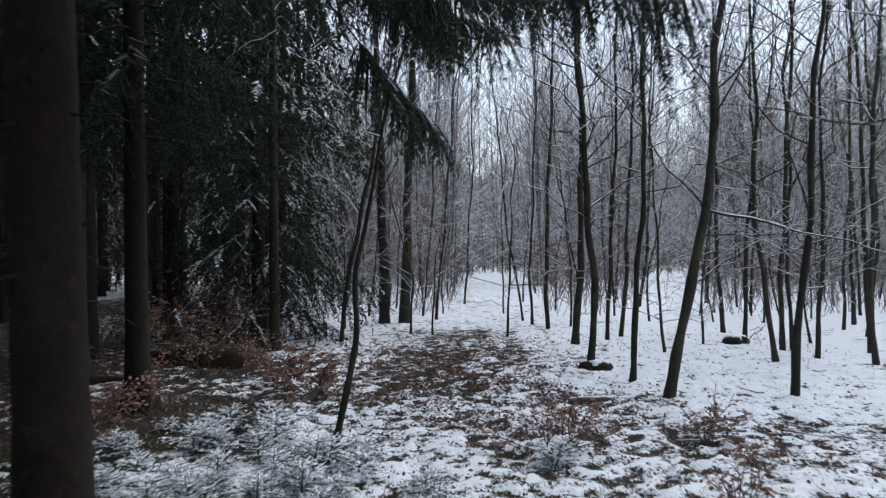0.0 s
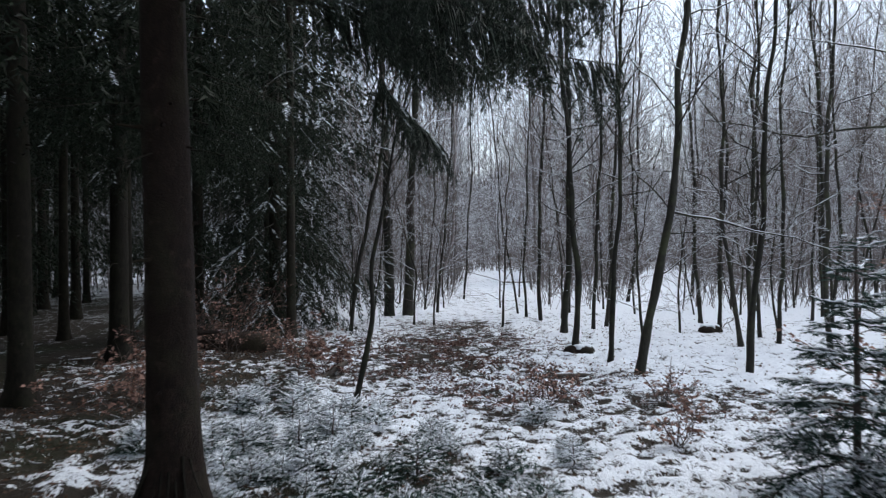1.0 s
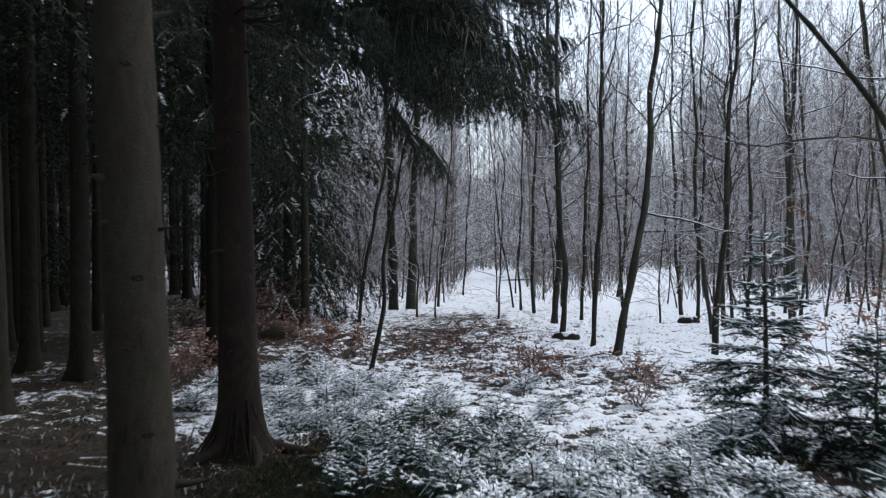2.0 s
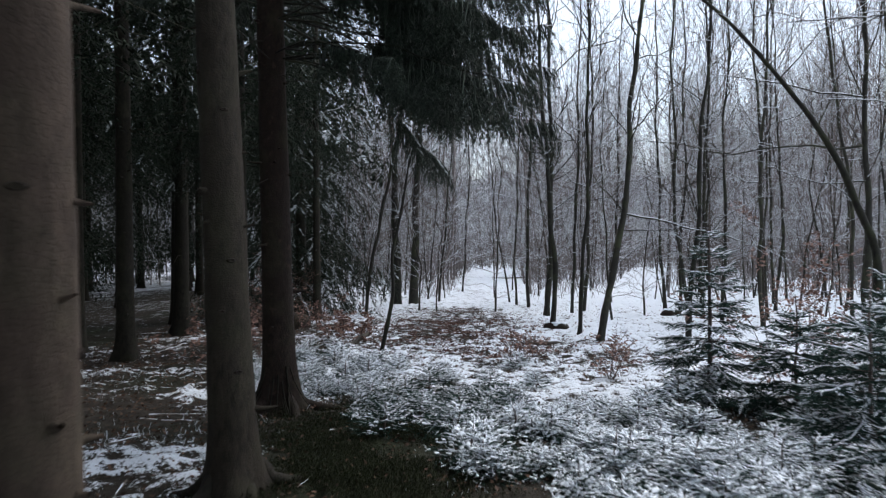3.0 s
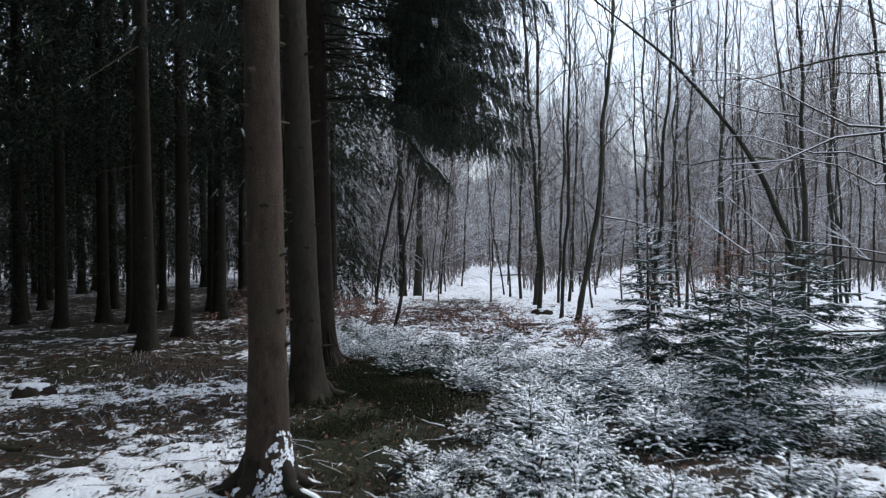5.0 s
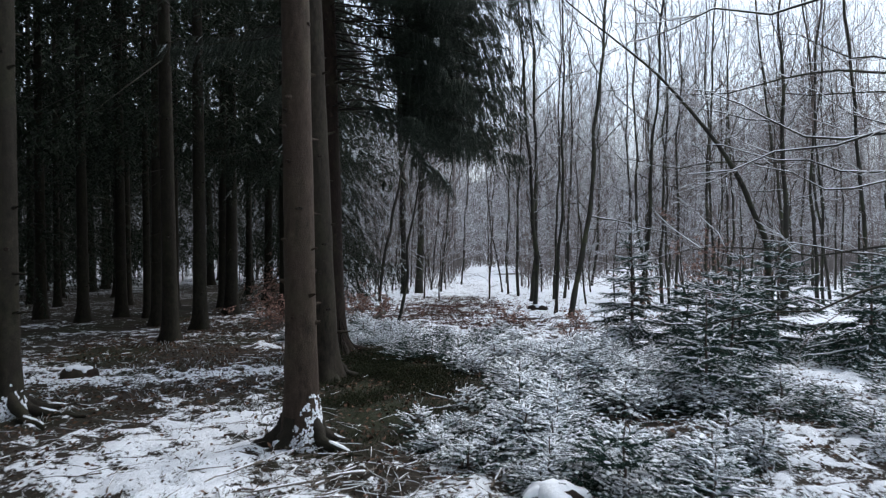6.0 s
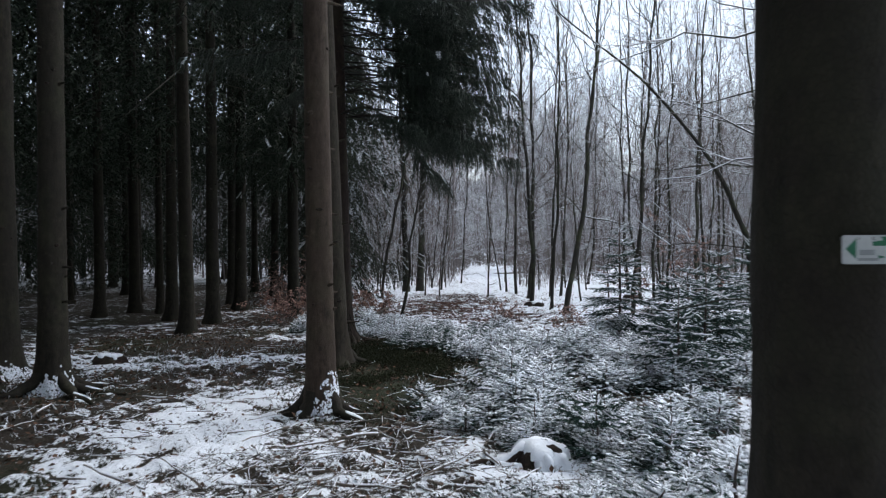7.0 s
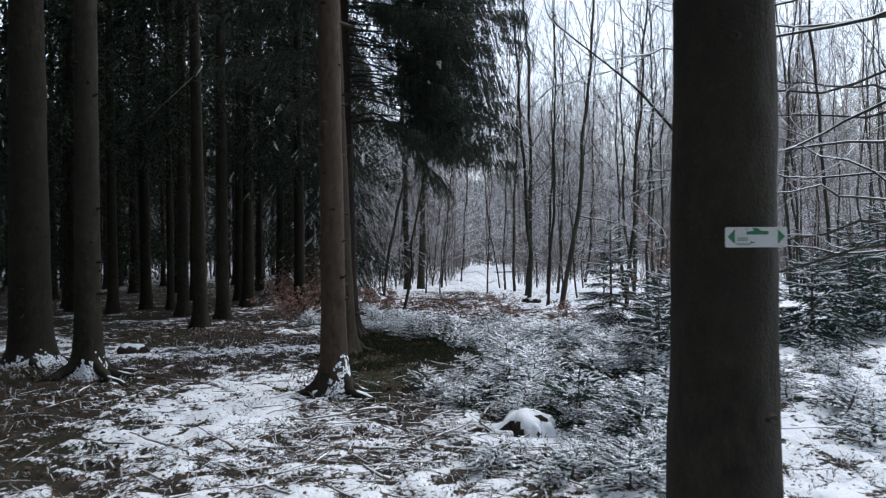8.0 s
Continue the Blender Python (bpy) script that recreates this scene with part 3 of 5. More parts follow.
def roots(top, r, seed, n=6, reach=0.7, snowy=0.6):
    """Surface roots that snake from the foot of a spruce, with snow lying on them."""
    global rng
    keep, rng = rng, np.random.default_rng(seed)
    for k in range(n):
        a = k * 6.283 / n + rng.uniform(-0.35, 0.35)
        ln = reach * rng.uniform(0.6, 1.3)
        o = np.array([[math.cos(a) * r * 0.7, math.sin(a) * r * 0.7, 0.2]])
        d = unit(np.array([[math.cos(a), math.sin(a), -0.1]]))
        P = bend(o, d, np.array([ln]), 9, 0.0, 0.35)
        s = np.linspace(0, 1, 9)
        gz = ground_z(P[0, :, 0] + top.location.x, P[0, :, 1] + top.location.y) - top.location.z
        P[0, :, 2] = gz + 0.17 * np.exp(-s * 6) + 0.035 * (1 - s) - 0.01 * s
        R = (0.062 * (1 - s) ** 1.2 + 0.012)[None] * rng.uniform(0.8, 1.1)
        part("root", Geo().add(*tubes(P, R, 8)), M_EDGE if snowy == 0 else M_SPRUCE, top)
        if rng.uniform(0, 1) < snowy:
            A = P.copy()
            A[:, :, 2] += R * 0.55
            part("snow", Geo().add(*tubes(A[:, 2:7], R[:, 2:7] * np.array([[0.04, 0.6, 0.7, 0.55, 0.04]]) * rng.uniform(0.7, 1.1, (1, 5)), 6)), M_SNOW, top, "snow on the root")
    rng = keep


def foot_snow(top, r, lean, seed, facing, reach):
    """Snow blown against the foot of a trunk: a thin ragged skin on the flare."""
    hs = np.array([0, 1, 2, 4, 8, 20.0])
    g = trunk_geo(np.stack([lean[0] * hs, lean[1] * hs, hs], 1), r * np.array([1.12, 1.0, 0.93, 0.84, 0.66, 0.05]), 28, 70, 0.5, 0.035, seed)
    V = g.v[0].reshape(70, 28, 3)[:14]
    q = np.random.default_rng(seed + 5)
    n = 9500
    a, z = q.uniform(0, 2 * np.pi, n), q.uniform(0.02, 0.12 + 2.2 * reach, n)
    cover = np.cos(a - facing) * 0.75 - (z - 0.16) / reach + 0.35 * soft_noise(a * 5, z * 26, 1.0, seed) + 0.3 * soft_noise(a * 13, z * 50, 1.0, seed + 3)
    a, z = a[cover > 0.25], z[cover > 0.25]
    near = a * 28 / (2 * np.pi)
    i0, f = near.astype(int) % 28, near % 1
    prof = lambda c: np.array([np.interp(h, V[:, 0, 2], V[:, i, c]) * (1 - g) + np.interp(h, V[:, 0, 2], V[:, (i + 1) % 28, c]) * g for h, i, g in zip(z, i0, f)])
    o = np.stack([prof(0), prof(1), z], 1)
    out = unit(np.stack([np.cos(a), np.sin(a), 0.5 + 0 * a], 1) + q.normal(0, 0.25, (len(a), 3)))
    Y = unit(np.cross(out, np.array([0.0, 0.0, 1.0])))
    X = np.cross(Y, out)
    t = np.arange(7) * 2 * np.pi / 7
    D = np.concatenate([np.stack([np.cos(t), np.sin(t), 0 * t - 0.15], 1) * np.array([1, 1.0, 1]) * (1 + 0.3 * np.sin(3 * t + 1))[:, None], [(0.1, 0, 0.45)]])
    part("snow", Geo().add(*stamp(D, np.array([(k, (k + 1) % 7, 7) for k in range(7)]), o + out * 0.002, X, Y, out, q.uniform(0.004, 0.011, len(a)))), M_SNOW, top, "snow blown against the foot")


def knots(top, r, lean, n, seed):
    """Dark healed branch scars on the trunk."""
    q = np.random.default_rng(seed)
    for k in range(n):
        h, a = 0.7 + 4.6 * (k + q.uniform(0, 1)) / n, -1.57 + q.normal(0, 0.8)
        rr = r * np.interp(h, [0, 1, 2, 4, 8], [1.12, 1.0, 0.93, 0.84, 0.66])
        c = np.array([lean[0] * h + rr * math.cos(a), lean[1] * h + rr * math.sin(a), h])
        u, w, o = np.array([-math.sin(a), math.cos(a), 0]), np.array([0, 0, 1.0]), np.array([math.cos(a), math.sin(a), 0])
        sx, sz = q.uniform(0.02, 0.036), q.uniform(0.012, 0.022)
        t = np.arange(10) * 0.6283
        V = [c + u * sx * math.cos(b) + w * sz * math.sin(b) - o * 0.006 for b in t] + [c + (u * sx * math.cos(b) + w * sz * math.sin(b)) * 0.6 + o * 0.009 for b in t] + [c + o * 0.004]
        g = Geo().add(V, [(i, (i + 1) % 10, 10 + (i + 1) % 10, 10 + i) for i in range(10)])
        g.add(V, [(10 + i, 10 + (i + 1) % 10, 20) for i in range(10)])
        part("knot", g, M_EDGE, top)


NEAR_SPRUCES = [
    (-1.125, -2.2, 0.113, (-0.008, 0), "slim spruce with a knotty brown trunk and snowy roots"),
    (-1.41, 0.62, 0.143, (-0.03, 0), "spruce with a smooth grey-brown trunk beside the moss"),
    (-3.81, -1.3, 0.128, (0.004, 0), "spruce with snow on its spreading roots"),
    (-5.02, -0.2, 0.225, (0.0, 0), "stout spruce with a dark mossy trunk"),
]
for k, (x, y, r, lean, text) in enumerate(NEAR_SPRUCES):
    tree = spruce(x, y, r, lean, seed=20 + k, sides=28, rings=70, flare=0.5, knots=34, crown=CROWNS[k % 3], label=text, crown_at=2.6, twigs=0, coat=(M_WARM, M_TRUNK, None, None)[k])
    roots(tree, r, 40 + k, reach=(0.42, 0.5, 0.65, 0.7)[k], snowy=(1.0, 0.01, 0.9, 0.6)[k])
    knots(tree, r, lean, 12 if k < 2 else 6, 80 + k)
    if k != 1:
        foot_snow(tree, r, lean, 20 + k, (-0.5, 0, -1.1, -0.8)[k], (0.34, 0, 0.2, 0.16)[k])
edge = spruce(-1.68, 3.18, 0.155, (-0.016, 0), seed=31, sides=28, rings=70, flare=0.7, knots=30, coat=M_EDGE, crown=overhang(), leaf=M_BOUGH, label="edge spruce with low drooping boughs over the clearing")
roots(edge, 0.155, 47, snowy=0.0)
strands = np.random.default_rng(57)
for k in range(18):
    a, h, out = -1.57 + strands.normal(0, 0.9), strands.uniform(0.2, 0.55), strands.uniform(0.28, 0.55)
    t = np.linspace(0, 1, 6)
    rr = 0.17 + (out - 0.17) * t ** 1.4
    w = a + strands.normal(0, 0.12) * t
    line = np.stack([rr * np.cos(w), rr * np.sin(w), 0.05 + h * (1 - t) ** 1.1 - 0.02 * t], 1)
    part("root", Geo().add(*tubes(line[None], strands.uniform(0.006, 0.014) * np.linspace(1, 0.5, 6)[None], 5)), M_SPRUCE, edge)


def second_edge():
    q = np.random.default_rng(8)
    n = 72
    h = np.linspace(3.2, 9.0, n)
    return spruce_crown(h, np.arange(n) * 2.4 + q.uniform(-0.4, 0.4, n), q.uniform(1.25, 1.95, n), q.uniform(-0.35, 0.0, n), 0.16, 0.055, TW_TASSEL, 0.24, 0.9, 79, 0.5, 0.014, 0.2, inner=0.15, loose=0.5, tassel=True, core=0.007)


spruce(-3.5, 8.4, 0.13, (0, 0), seed=34, knots=8, crown=second_edge(), label="spruce with snow lying on its low drooping boughs")
spruce(-3.7, 14.8, 0.14, (0, 0), seed=33, knots=4, crown=low_spruce(), label="spruce with snow-dusted boughs down to the ground")

MID_SPRUCES = [(-4.65, 4.8, 0.14), (-4.95, 7.2, 0.15), (-5.3, 10.6, 0.17), (-6.1, 8.0, 0.14), (-7.2, 10.2, 0.1), (-8.0, 10.6, 0.15), (-8.2, 9.1, 0.14), (-9.85, 10.4, 0.14),
               (-8.6, 12.0, 0.12), (-6.0, 12.4, 0.18), (-7.8, 13.7, 0.11), (-5.3, 14.4, 0.14), (-6.95, 18.5, 0.12), (-3.0, 13.05, 0.1)]
placed = [(x, y) for x, y, *_ in NEAR_SPRUCES] + [(-1.68, 3.18), (-3.7, 14.8), (-3.5, 8.4)]
for k, (x, y, r) in enumerate(MID_SPRUCES):
    spruce(x, y, r * 0.88, (rng.normal(0, 0.008), rng.normal(0, 0.008)), seed=100 + k, sides=18, rings=40, flare=0.45, knots=16, crown=CROWNS[k % 3], crown_at=rng.uniform(0.9, 2.4))
    placed.append((x, y))

# the rest of the stand, copied from four grown trees
MODELS = [spruce(-13.0 - 2.6 * k, 3.0 + 4.1 * k, 0.12 + 0.015 * k, (0.004 * k, 0), seed=140 + k, sides=12, rings=18, knots=6, crown=CROWNS[k % 3], crown_at=rng.uniform(-1.5, -0.3)) for k in range(4)]
placed += [(m.location.x, m.location.y) for m in MODELS]
tries = np.random.default_rng(3)
count = 0
for _ in range(6000):
    x, y = tries.uniform(-34, -2.2), tries.uniform(-9, 40)
    if x > -3.2 - 0.13 * max(y - 12, 0) or (x > -6.5 and y < 15) or (x > -9.5 - 0.1 * y and -2 < y < 13.5) or y < -3 and x > -5.5:
        continue
    if min((x - a) ** 2 + (y - b) ** 2 for a, b in placed) < 5.0:
        continue
    placed.append((x, y))
    copy_thing(MODELS[count % 4], pose(x, y, float(ground_z(x, y)) - 0.06, 0, 0, tries.uniform(0, 360)) @ Matrix.Scale(tries.uniform(0.85, 1.2), 4))
    count += 1
    if count > 130:
        break

# unseen trees added behind the viewer, to shade trunk faces and close the stand
for k, (x, y) in enumerate(((-4.5, -9.5), (-1.6, -11.5), (1.2, -13.5), (2.6, -10.8), (-3.0, -14.0), (3.5, -15.5), (-6.0, -13.0), (0.2, -17.5), (8.5, -15.5), (-9.5, -11.0), 
                             (-2.2, -18.5), (5.6, -12.4), (6.4, -18.0), (2.6, -20.5), (-5.2, -17.2), (-8.6, -15.6), (-11.6, -13.4), (-12.0, -7.6), (-0.6, -22.5), (10.5, -19.0), (8.6, -23.0), (4.6, -25.0), (-4.0, -22.6), (-8.2, -20.4),
                             (-12.4, -18.0), (12.8, -14.6), (13.6, -23.6), (0.9, -26.5), (-6.4, -26.2), (-11.0, -24.0), (-15.6, -14.2), (-15.2, -20.8), (7.4, -28.0), (16.0, -18.4))):
    copy_thing(MODELS[k % 4], pose(x, y, 0.0, 0, 0, 77 * k))

# more unseen ones added at the viewer's side; high crowns shade the left floor
for k, (x, y) in enumerate(((-4.6, -5.6), (-3.6, -8.6), (-7.0, -8.5), (-8.5, -5.0), (-7.2, -2.4), (-9.6, -2.8))):
    spruce(x, y, 0.16, seed=170 + k, sides=12, rings=18, knots=0, twigs=0, crown=CROWNS[k % 3], crown_at=4.5)

# the spruce with the path sign
sign_tree = spruce(0.80, -6.48, 0.172, (0.0, 0), seed=61, sides=40, rings=90, flare=0.16, knots=0, crown=CROWNS[1], label="stout spruce trunk that carries a small path sign", twigs=0, crown_at=4.5)

knots(sign_tree, 0.172, (0, 0), 6, 91)


def path_sign():
    top = bpy.data.objects.new("path_sign", None)
    scene.collection.objects.link(top)
    top.location = (0.827, -6.675, 1.472)
    w, h = 0.094, 0.031

    def plate(name, pts, mat, y, thick, label=""):
        n = len(pts)
        V = [(x, y, z) for x, z in pts] + [(x, y + thick, z) for x, z in pts]
        bm = bmesh.new()
        vs = [bm.verts.new(v) for v in V]
        bm.faces.new(vs[:n])
        bm.faces.new(vs[n:][::-1])
        for i in range(n):
            bm.faces.new((vs[i], vs[n + i], vs[n + (i + 1) % n], vs[(i + 1) % n]))
        bmesh.ops.recalc_face_normals(bm, faces=bm.faces)
        me = bpy.data.meshes.new(name)
        bm.to_mesh(me)
        bm.free()
        me.materials.append(mat)
        ob = new(name, me)
        ob.parent = top
        return tagged(ob, label) if label else ob

    c = 0.004
    plate("plate", [(-w + c, -h), (w - c, -h), (w, -h + c), (w, h - c), (w - c, h), (-w + c, h), (-w, h - c), (-w, -h + c)], M_PLATE, 0, 0.005, "white plate")
    for s in (-1, 1):
        plate("arrow", [(s * 0.088, 0.002), (s * 0.066, 0.024), (s * 0.066, -0.02)], M_GREEN, -0.0012, 0.002, "green arrow head")
    plate("emblem", [(-0.03, 0.008), (0.036, 0.008), (0.038, 0.018), (0.012, 0.02), (0.004, 0.028), (-0.012, 0.028), (-0.008, 0.02), (-0.03, 0.017)], M_GREEN, -0.0012, 0.002, "green emblem")
    plate("text_bar", [(-0.058, -0.012), (-0.026, -0.012), (-0.026, 0.0), (-0.058, 0.0)], M_GREY, -0.0012, 0.002, "grey bar of lettering")
    plate("text_bar", [(-0.062, -0.024), (-0.018, -0.024), (-0.018, -0.018), (-0.062, -0.018)], M_GREY, -0.0012, 0.002, "grey bar of lettering")
    plate("mark", [(-0.018, -0.012), (-0.002, -0.016), (-0.018, -0.02)], M_GREEN, -0.0012, 0.002)
    for x in (-0.062, -0.03):
        g = Geo().add(*tubes(np.array([[(x, -0.003, 0.024), (x, 0.02, 0.024), (x, 0.03, 0.024)]]), np.array([[0.0025, 0.0025, 0.001]]), 8))
        part("nail", g, M_STEEL, top)
    tagged(top, "small white path sign with green arrows nailed to a spruce", "sign")


path_sign()


# ---- bare broadleaved trees ----
def bare_parts(line, r, height, seed, n1=30, n2=5, n3=2, low=1.3, spread=1.0, sides=9, snow=True, reach=(), split=False):
    """Trunk, branches and the snow that lies along them, round the bowed line of (x, z) from the foot."""
    global rng
    keep, rng = rng, np.random.default_rng(seed)
    line = [(float(a), float(b)) for a, b in line]
    (x1, z1), (x0, z0) = line[-1], line[-2]
    k = np.clip((x1 - x0) / max(z1 - z0, 0.3), -0.35, 0.35) * 0.6
    zs = list(np.linspace(z1, height, 6)[1:])
    pts = line + [(x1 + k * (z - z1) + rng.normal(0, 0.06), z) for z in zs]
    pts = np.array(pts)
    y = np.cumsum(rng.normal(0, 0.05, len(pts)))
    y = y - y[0]
    z = np.linspace(0, height, 44)
    L = np.stack([np.interp(z, pts[:, 1], pts[:, 0]), np.interp(z, pts[:, 1], y), z], 1)
    L[1:-1, :2] = (L[:-2, :2] + 2 * L[1:-1, :2] + L[2:, :2]) / 4
    way = rng.uniform(0, 6.28, 4)
    L[:, 0] += np.minimum(z, 1.0) * (0.022 * np.sin(2.1 * z + way[0]) + 0.011 * np.sin(5.3 * z + way[1]))
    L[:, 1] += np.minimum(z, 1.0) * (0.022 * np.sin(1.8 * z + way[2]) + 0.011 * np.sin(4.7 * z + way[3]))
    rad = r * (1 - z / height) ** 1.15 * 0.93 + 0.006
    rad = rad * (1 + 0.22 * np.exp(-z / 0.12))
    rad = rad * (1 + 0.09 * rng.normal(0, 1, len(z)))
    trunk = Geo().add(*tubes(L[None], rad[None], sides))
    # limbs
    h = low + (height - low - 0.6) * np.sort(rng.uniform(0, 1, n1)) ** 1.0
    t = h / height
    o, _ = on_lines(L[None], np.zeros(n1, int), t)
    az = np.arange(n1) * 2.4 + rng.uniform(-0.6, 0.6, n1)
    el = np.radians(24 + 44 * np.clip((t - 0.1) / 0.45, 0, 1) + rng.normal(0, 13, n1))
    d = np.stack([np.cos(az) * np.cos(el), np.sin(az) * np.cos(el), np.sin(el)], 1)
    l1 = spread * (0.7 + 2.6 * np.sin(np.pi * np.clip(t, 0.08, 0.97)) ** 0.8) * rng.uniform(0.55, 1.1, n1) * height / 12
    sag = rng.uniform(-0.2, 0.12, n1)
    if len(reach):
        hr, ar, lr, er = (np.array(c, float) for c in zip(*reach))
        orr, _ = on_lines(L[None], np.zeros(len(hr), int), hr / height)
        er = np.radians(er)
        h, o, l1 = np.concatenate([h, hr]), np.concatenate([o, orr]), np.concatenate([l1, lr])
        d = np.concatenate([d, np.stack([np.cos(ar) * np.cos(er), np.sin(ar) * np.cos(er), np.sin(er)], 1)])
        sag = np.concatenate([sag, rng.uniform(-0.16, -0.08, len(hr))])
        n1 = len(h)
    P1 = bend(o, d, l1, 11 if len(reach) else 7, sag, 0.17 if len(reach) else 0.42)
    r1 = np.minimum(np.interp(h, z, rad) * 0.4, 0.0026 + 0.0042 * l1)
    if len(reach):
        r1[-len(reach):] = 0.004 + 0.0045 * l1[-len(reach):]
    limbs, wood = [], Geo()
    if split:
        limbs = [Geo().add(*tubes(P1[k:k + 1], r1[k:k + 1, None] * np.linspace(1, 0.12, P1.shape[1])[None], 6)) for k in range(n1)]
    else:
        wood.add(*tubes(P1, r1[:, None] * np.linspace(1, 0.15, 7)[None], 4))
    # twigs, two orders
    w2 = np.repeat(np.arange(n1), n2)
    s2 = rng.uniform(0.2, 0.98, len(w2))
    o2, d2 = on_lines(P1, w2, s2)
    v = unit(np.cross(d2, rng.normal(0, 1, d2.shape)))
    d2 = unit(d2 + v * rng.uniform(0.4, 1.1, (len(w2), 1)) + np.array([0, 0, 0.12]))
    l2 = l1[w2] * rng.uniform(0.25, 0.55, len(w2)) * (1.15 - 0.6 * s2) * (0.5 if len(reach) else 1.0)
    P2 = bend(o2, d2, l2, 5, 0.02, 0.22)
    r2 = np.clip(r1[w2] * 0.36, 0.003, 0.0045 if len(reach) else 1.0)
    wood.add(*tubes(P2, r2[:, None] * np.linspace(1, 0.5, 5)[None], 3))
    w3 = np.repeat(np.arange(len(w2)), n3)
    s3 = rng.uniform(0.2, 1.0, len(w3))
    o3, d3 = on_lines(P2, w3, s3)
    v = unit(np.cross(d3, rng.normal(0, 1, d3.shape)))
    d3 = unit(d3 + v * rng.uniform(0.4, 1.0, (len(w3), 1)) + np.array([0, 0, 0.1]))
    l3 = l2[w3] * rng.uniform(0.3, 0.6, len(w3))
    P3 = bend(o3, d3, l3, 3, 0.0, 0.2)
    wood.add(*tubes(P3, np.array([[0.0026, 0.0022, 0.0015]]) * np.ones((len(w3), 1)), 3))
    cap = Geo()
    if snow:
        for P, R in ((P1, r1), (P2, r2), (P3, np.full(len(P3), 0.003))):
            dz = np.abs(P[:, -1, 2] - P[:, 0, 2]) / np.maximum(np.linalg.norm(P[:, -1] - P[:, 0], axis=1), 1e-6)
            q = (dz < 0.78) & (rng.uniform(0, 1, len(P)) < 0.75)
            if q.any():
                n = P.shape[1]
                off = (R[q, None] * np.linspace(1, 0.15, n)[None] * 0.75 + 0.0015)
                A = P[q].copy()
                A[:, :, 2] += off
                thick = (R[q, None] * 0.5 + 0.0026) * np.linspace(1, 0.2, n)[None] * rng.uniform(0.5, 1.2, (q.sum(), n))
                cap.add(*tubes(A, thick, 3))
    rng = keep
    return trunk, wood, cap, limbs


def bare_tree(x, y, line, r, height, seed, label="", coat=None, **kw):
    z = float(ground_z(x, y)) - 0.04
    top = bpy.data.objects.new("bare_tree", None)
    scene.collection.objects.link(top)
    top.location = (x, y, z)
    line = [(0.0, 0.0)] + [(a - x, b - z) for a, b in line]
    t, w, c, limbs = bare_parts(line, r, height, seed, **kw)
    part("trunk", t, coat or M_BARE, top)
    part("branchwork", w, coat or M_TWIG, top)
    for g in limbs:
        part("branch", g, M_BARE, top)
    if c.v:
        part("snow", c, M_SNOW, top, "line of snow along the branches")
    tagged(top, label or "slender leafless tree with dark bark and snow-lined twigs", "tree", "bare broadleaved trees")
    return top


BARE = [
    (2.18, 11.0, 0.08, [(2.24, 0.57), (2.25, 1.21), (2.15, 2.0), (2.06, 3.43), (2.0, 4.22)]),
    (2.46, 13.76, 0.1, [(2.55, 0.84), (2.6, 2.95), (2.55, 5.04)]),
    (2.56, 9.97, 0.055, [(2.63, 0.76), (2.72, 1.84), (2.77, 3.36), (2.8, 4.87)]),
    (2.72, 8.9, 0.09, [(2.82, 0.39), (3.03, 1.25), (3.16, 2.53), (3.25, 3.95), (3.35, 4.66)]),
    (4.37, 9.15, 0.068, [(4.4, 0.42), (4.55, 1.46), (4.6, 3.2), (4.77, 4.58)]),
    (3.55, 14.75, 0.06, [(3.66, 1.0), (3.71, 3.03)]),
    (5.81, 15.27, 0.065, [(5.71, 1.08), (5.67, 3.07)]),
    (5.24, 11.58, 0.056, [(5.04, 0.96), (4.95, 2.02), (4.89, 3.62)]),
    (5.96, 12.92, 0.06, [(5.93, 0.87), (6.0, 2.85)]),
    (5.95, 11.7, 0.046, [(5.99, 0.94), (6.02, 2.74)]),
    (6.73, 11.43, 0.066, [(6.65, 0.78), (6.69, 2.71), (6.79, 4.45)]),
    (2.34, 16.43, 0.066, [(2.29, 0.93), (2.42, 4.44)]),
    (2.08, 17.22, 0.044, [(2.03, 0.89), (2.13, 3.27)]),
    (1.95, 17.96, 0.034, [(1.8, 0.58), (1.6, 1.69)]),
    (5.82, 21.94, 0.075, [(6.07, 1.16), (6.16, 3.68)]),
    (5.99, 14.63, 0.064, [(5.97, 0.99), (6.07, 3.01), (6.01, 5.24)]),
    (6.22, 13.1, 0.05, [(6.12, 0.86), (6.16, 2.86)]),
    (9.28, 16.63, 0.062, [(9.25, 1.26)]),
    (8.6, 15.81, 0.048, [(8.64, 1.28)]),
    (8.14, 22.78, 0.085, [(8.23, 2.0)]),
    (3.14, 14.12, 0.054, [(3.18, 1.03)]),
    (-1.41, 17.6, 0.155, [(-1.43, 1.98), (-1.48, 3.64), (-1.57, 6.11)]),
    (-0.92, 17.6, 0.148, [(-0.85, 1.98), (-0.72, 4.72)]),
    (-2.0, 14.33, 0.064, [(-1.83, 1.05), (-1.58, 2.37), (-1.35, 3.13), (-1.21, 4.11), (-1.01, 5.2)]),
    (-0.18, 18.34, 0.042, [(-0.06, 0.99), (0.06, 2.26), (0.24, 4.08)]),
    (-0.54, 19.04, 0.029, [(-0.38, 0.97), (-0.27, 2.28)]),
    (0.67, 23.32, 0.045, [(0.75, 0.62), (0.83, 2.05)]),
]
bare_at = []
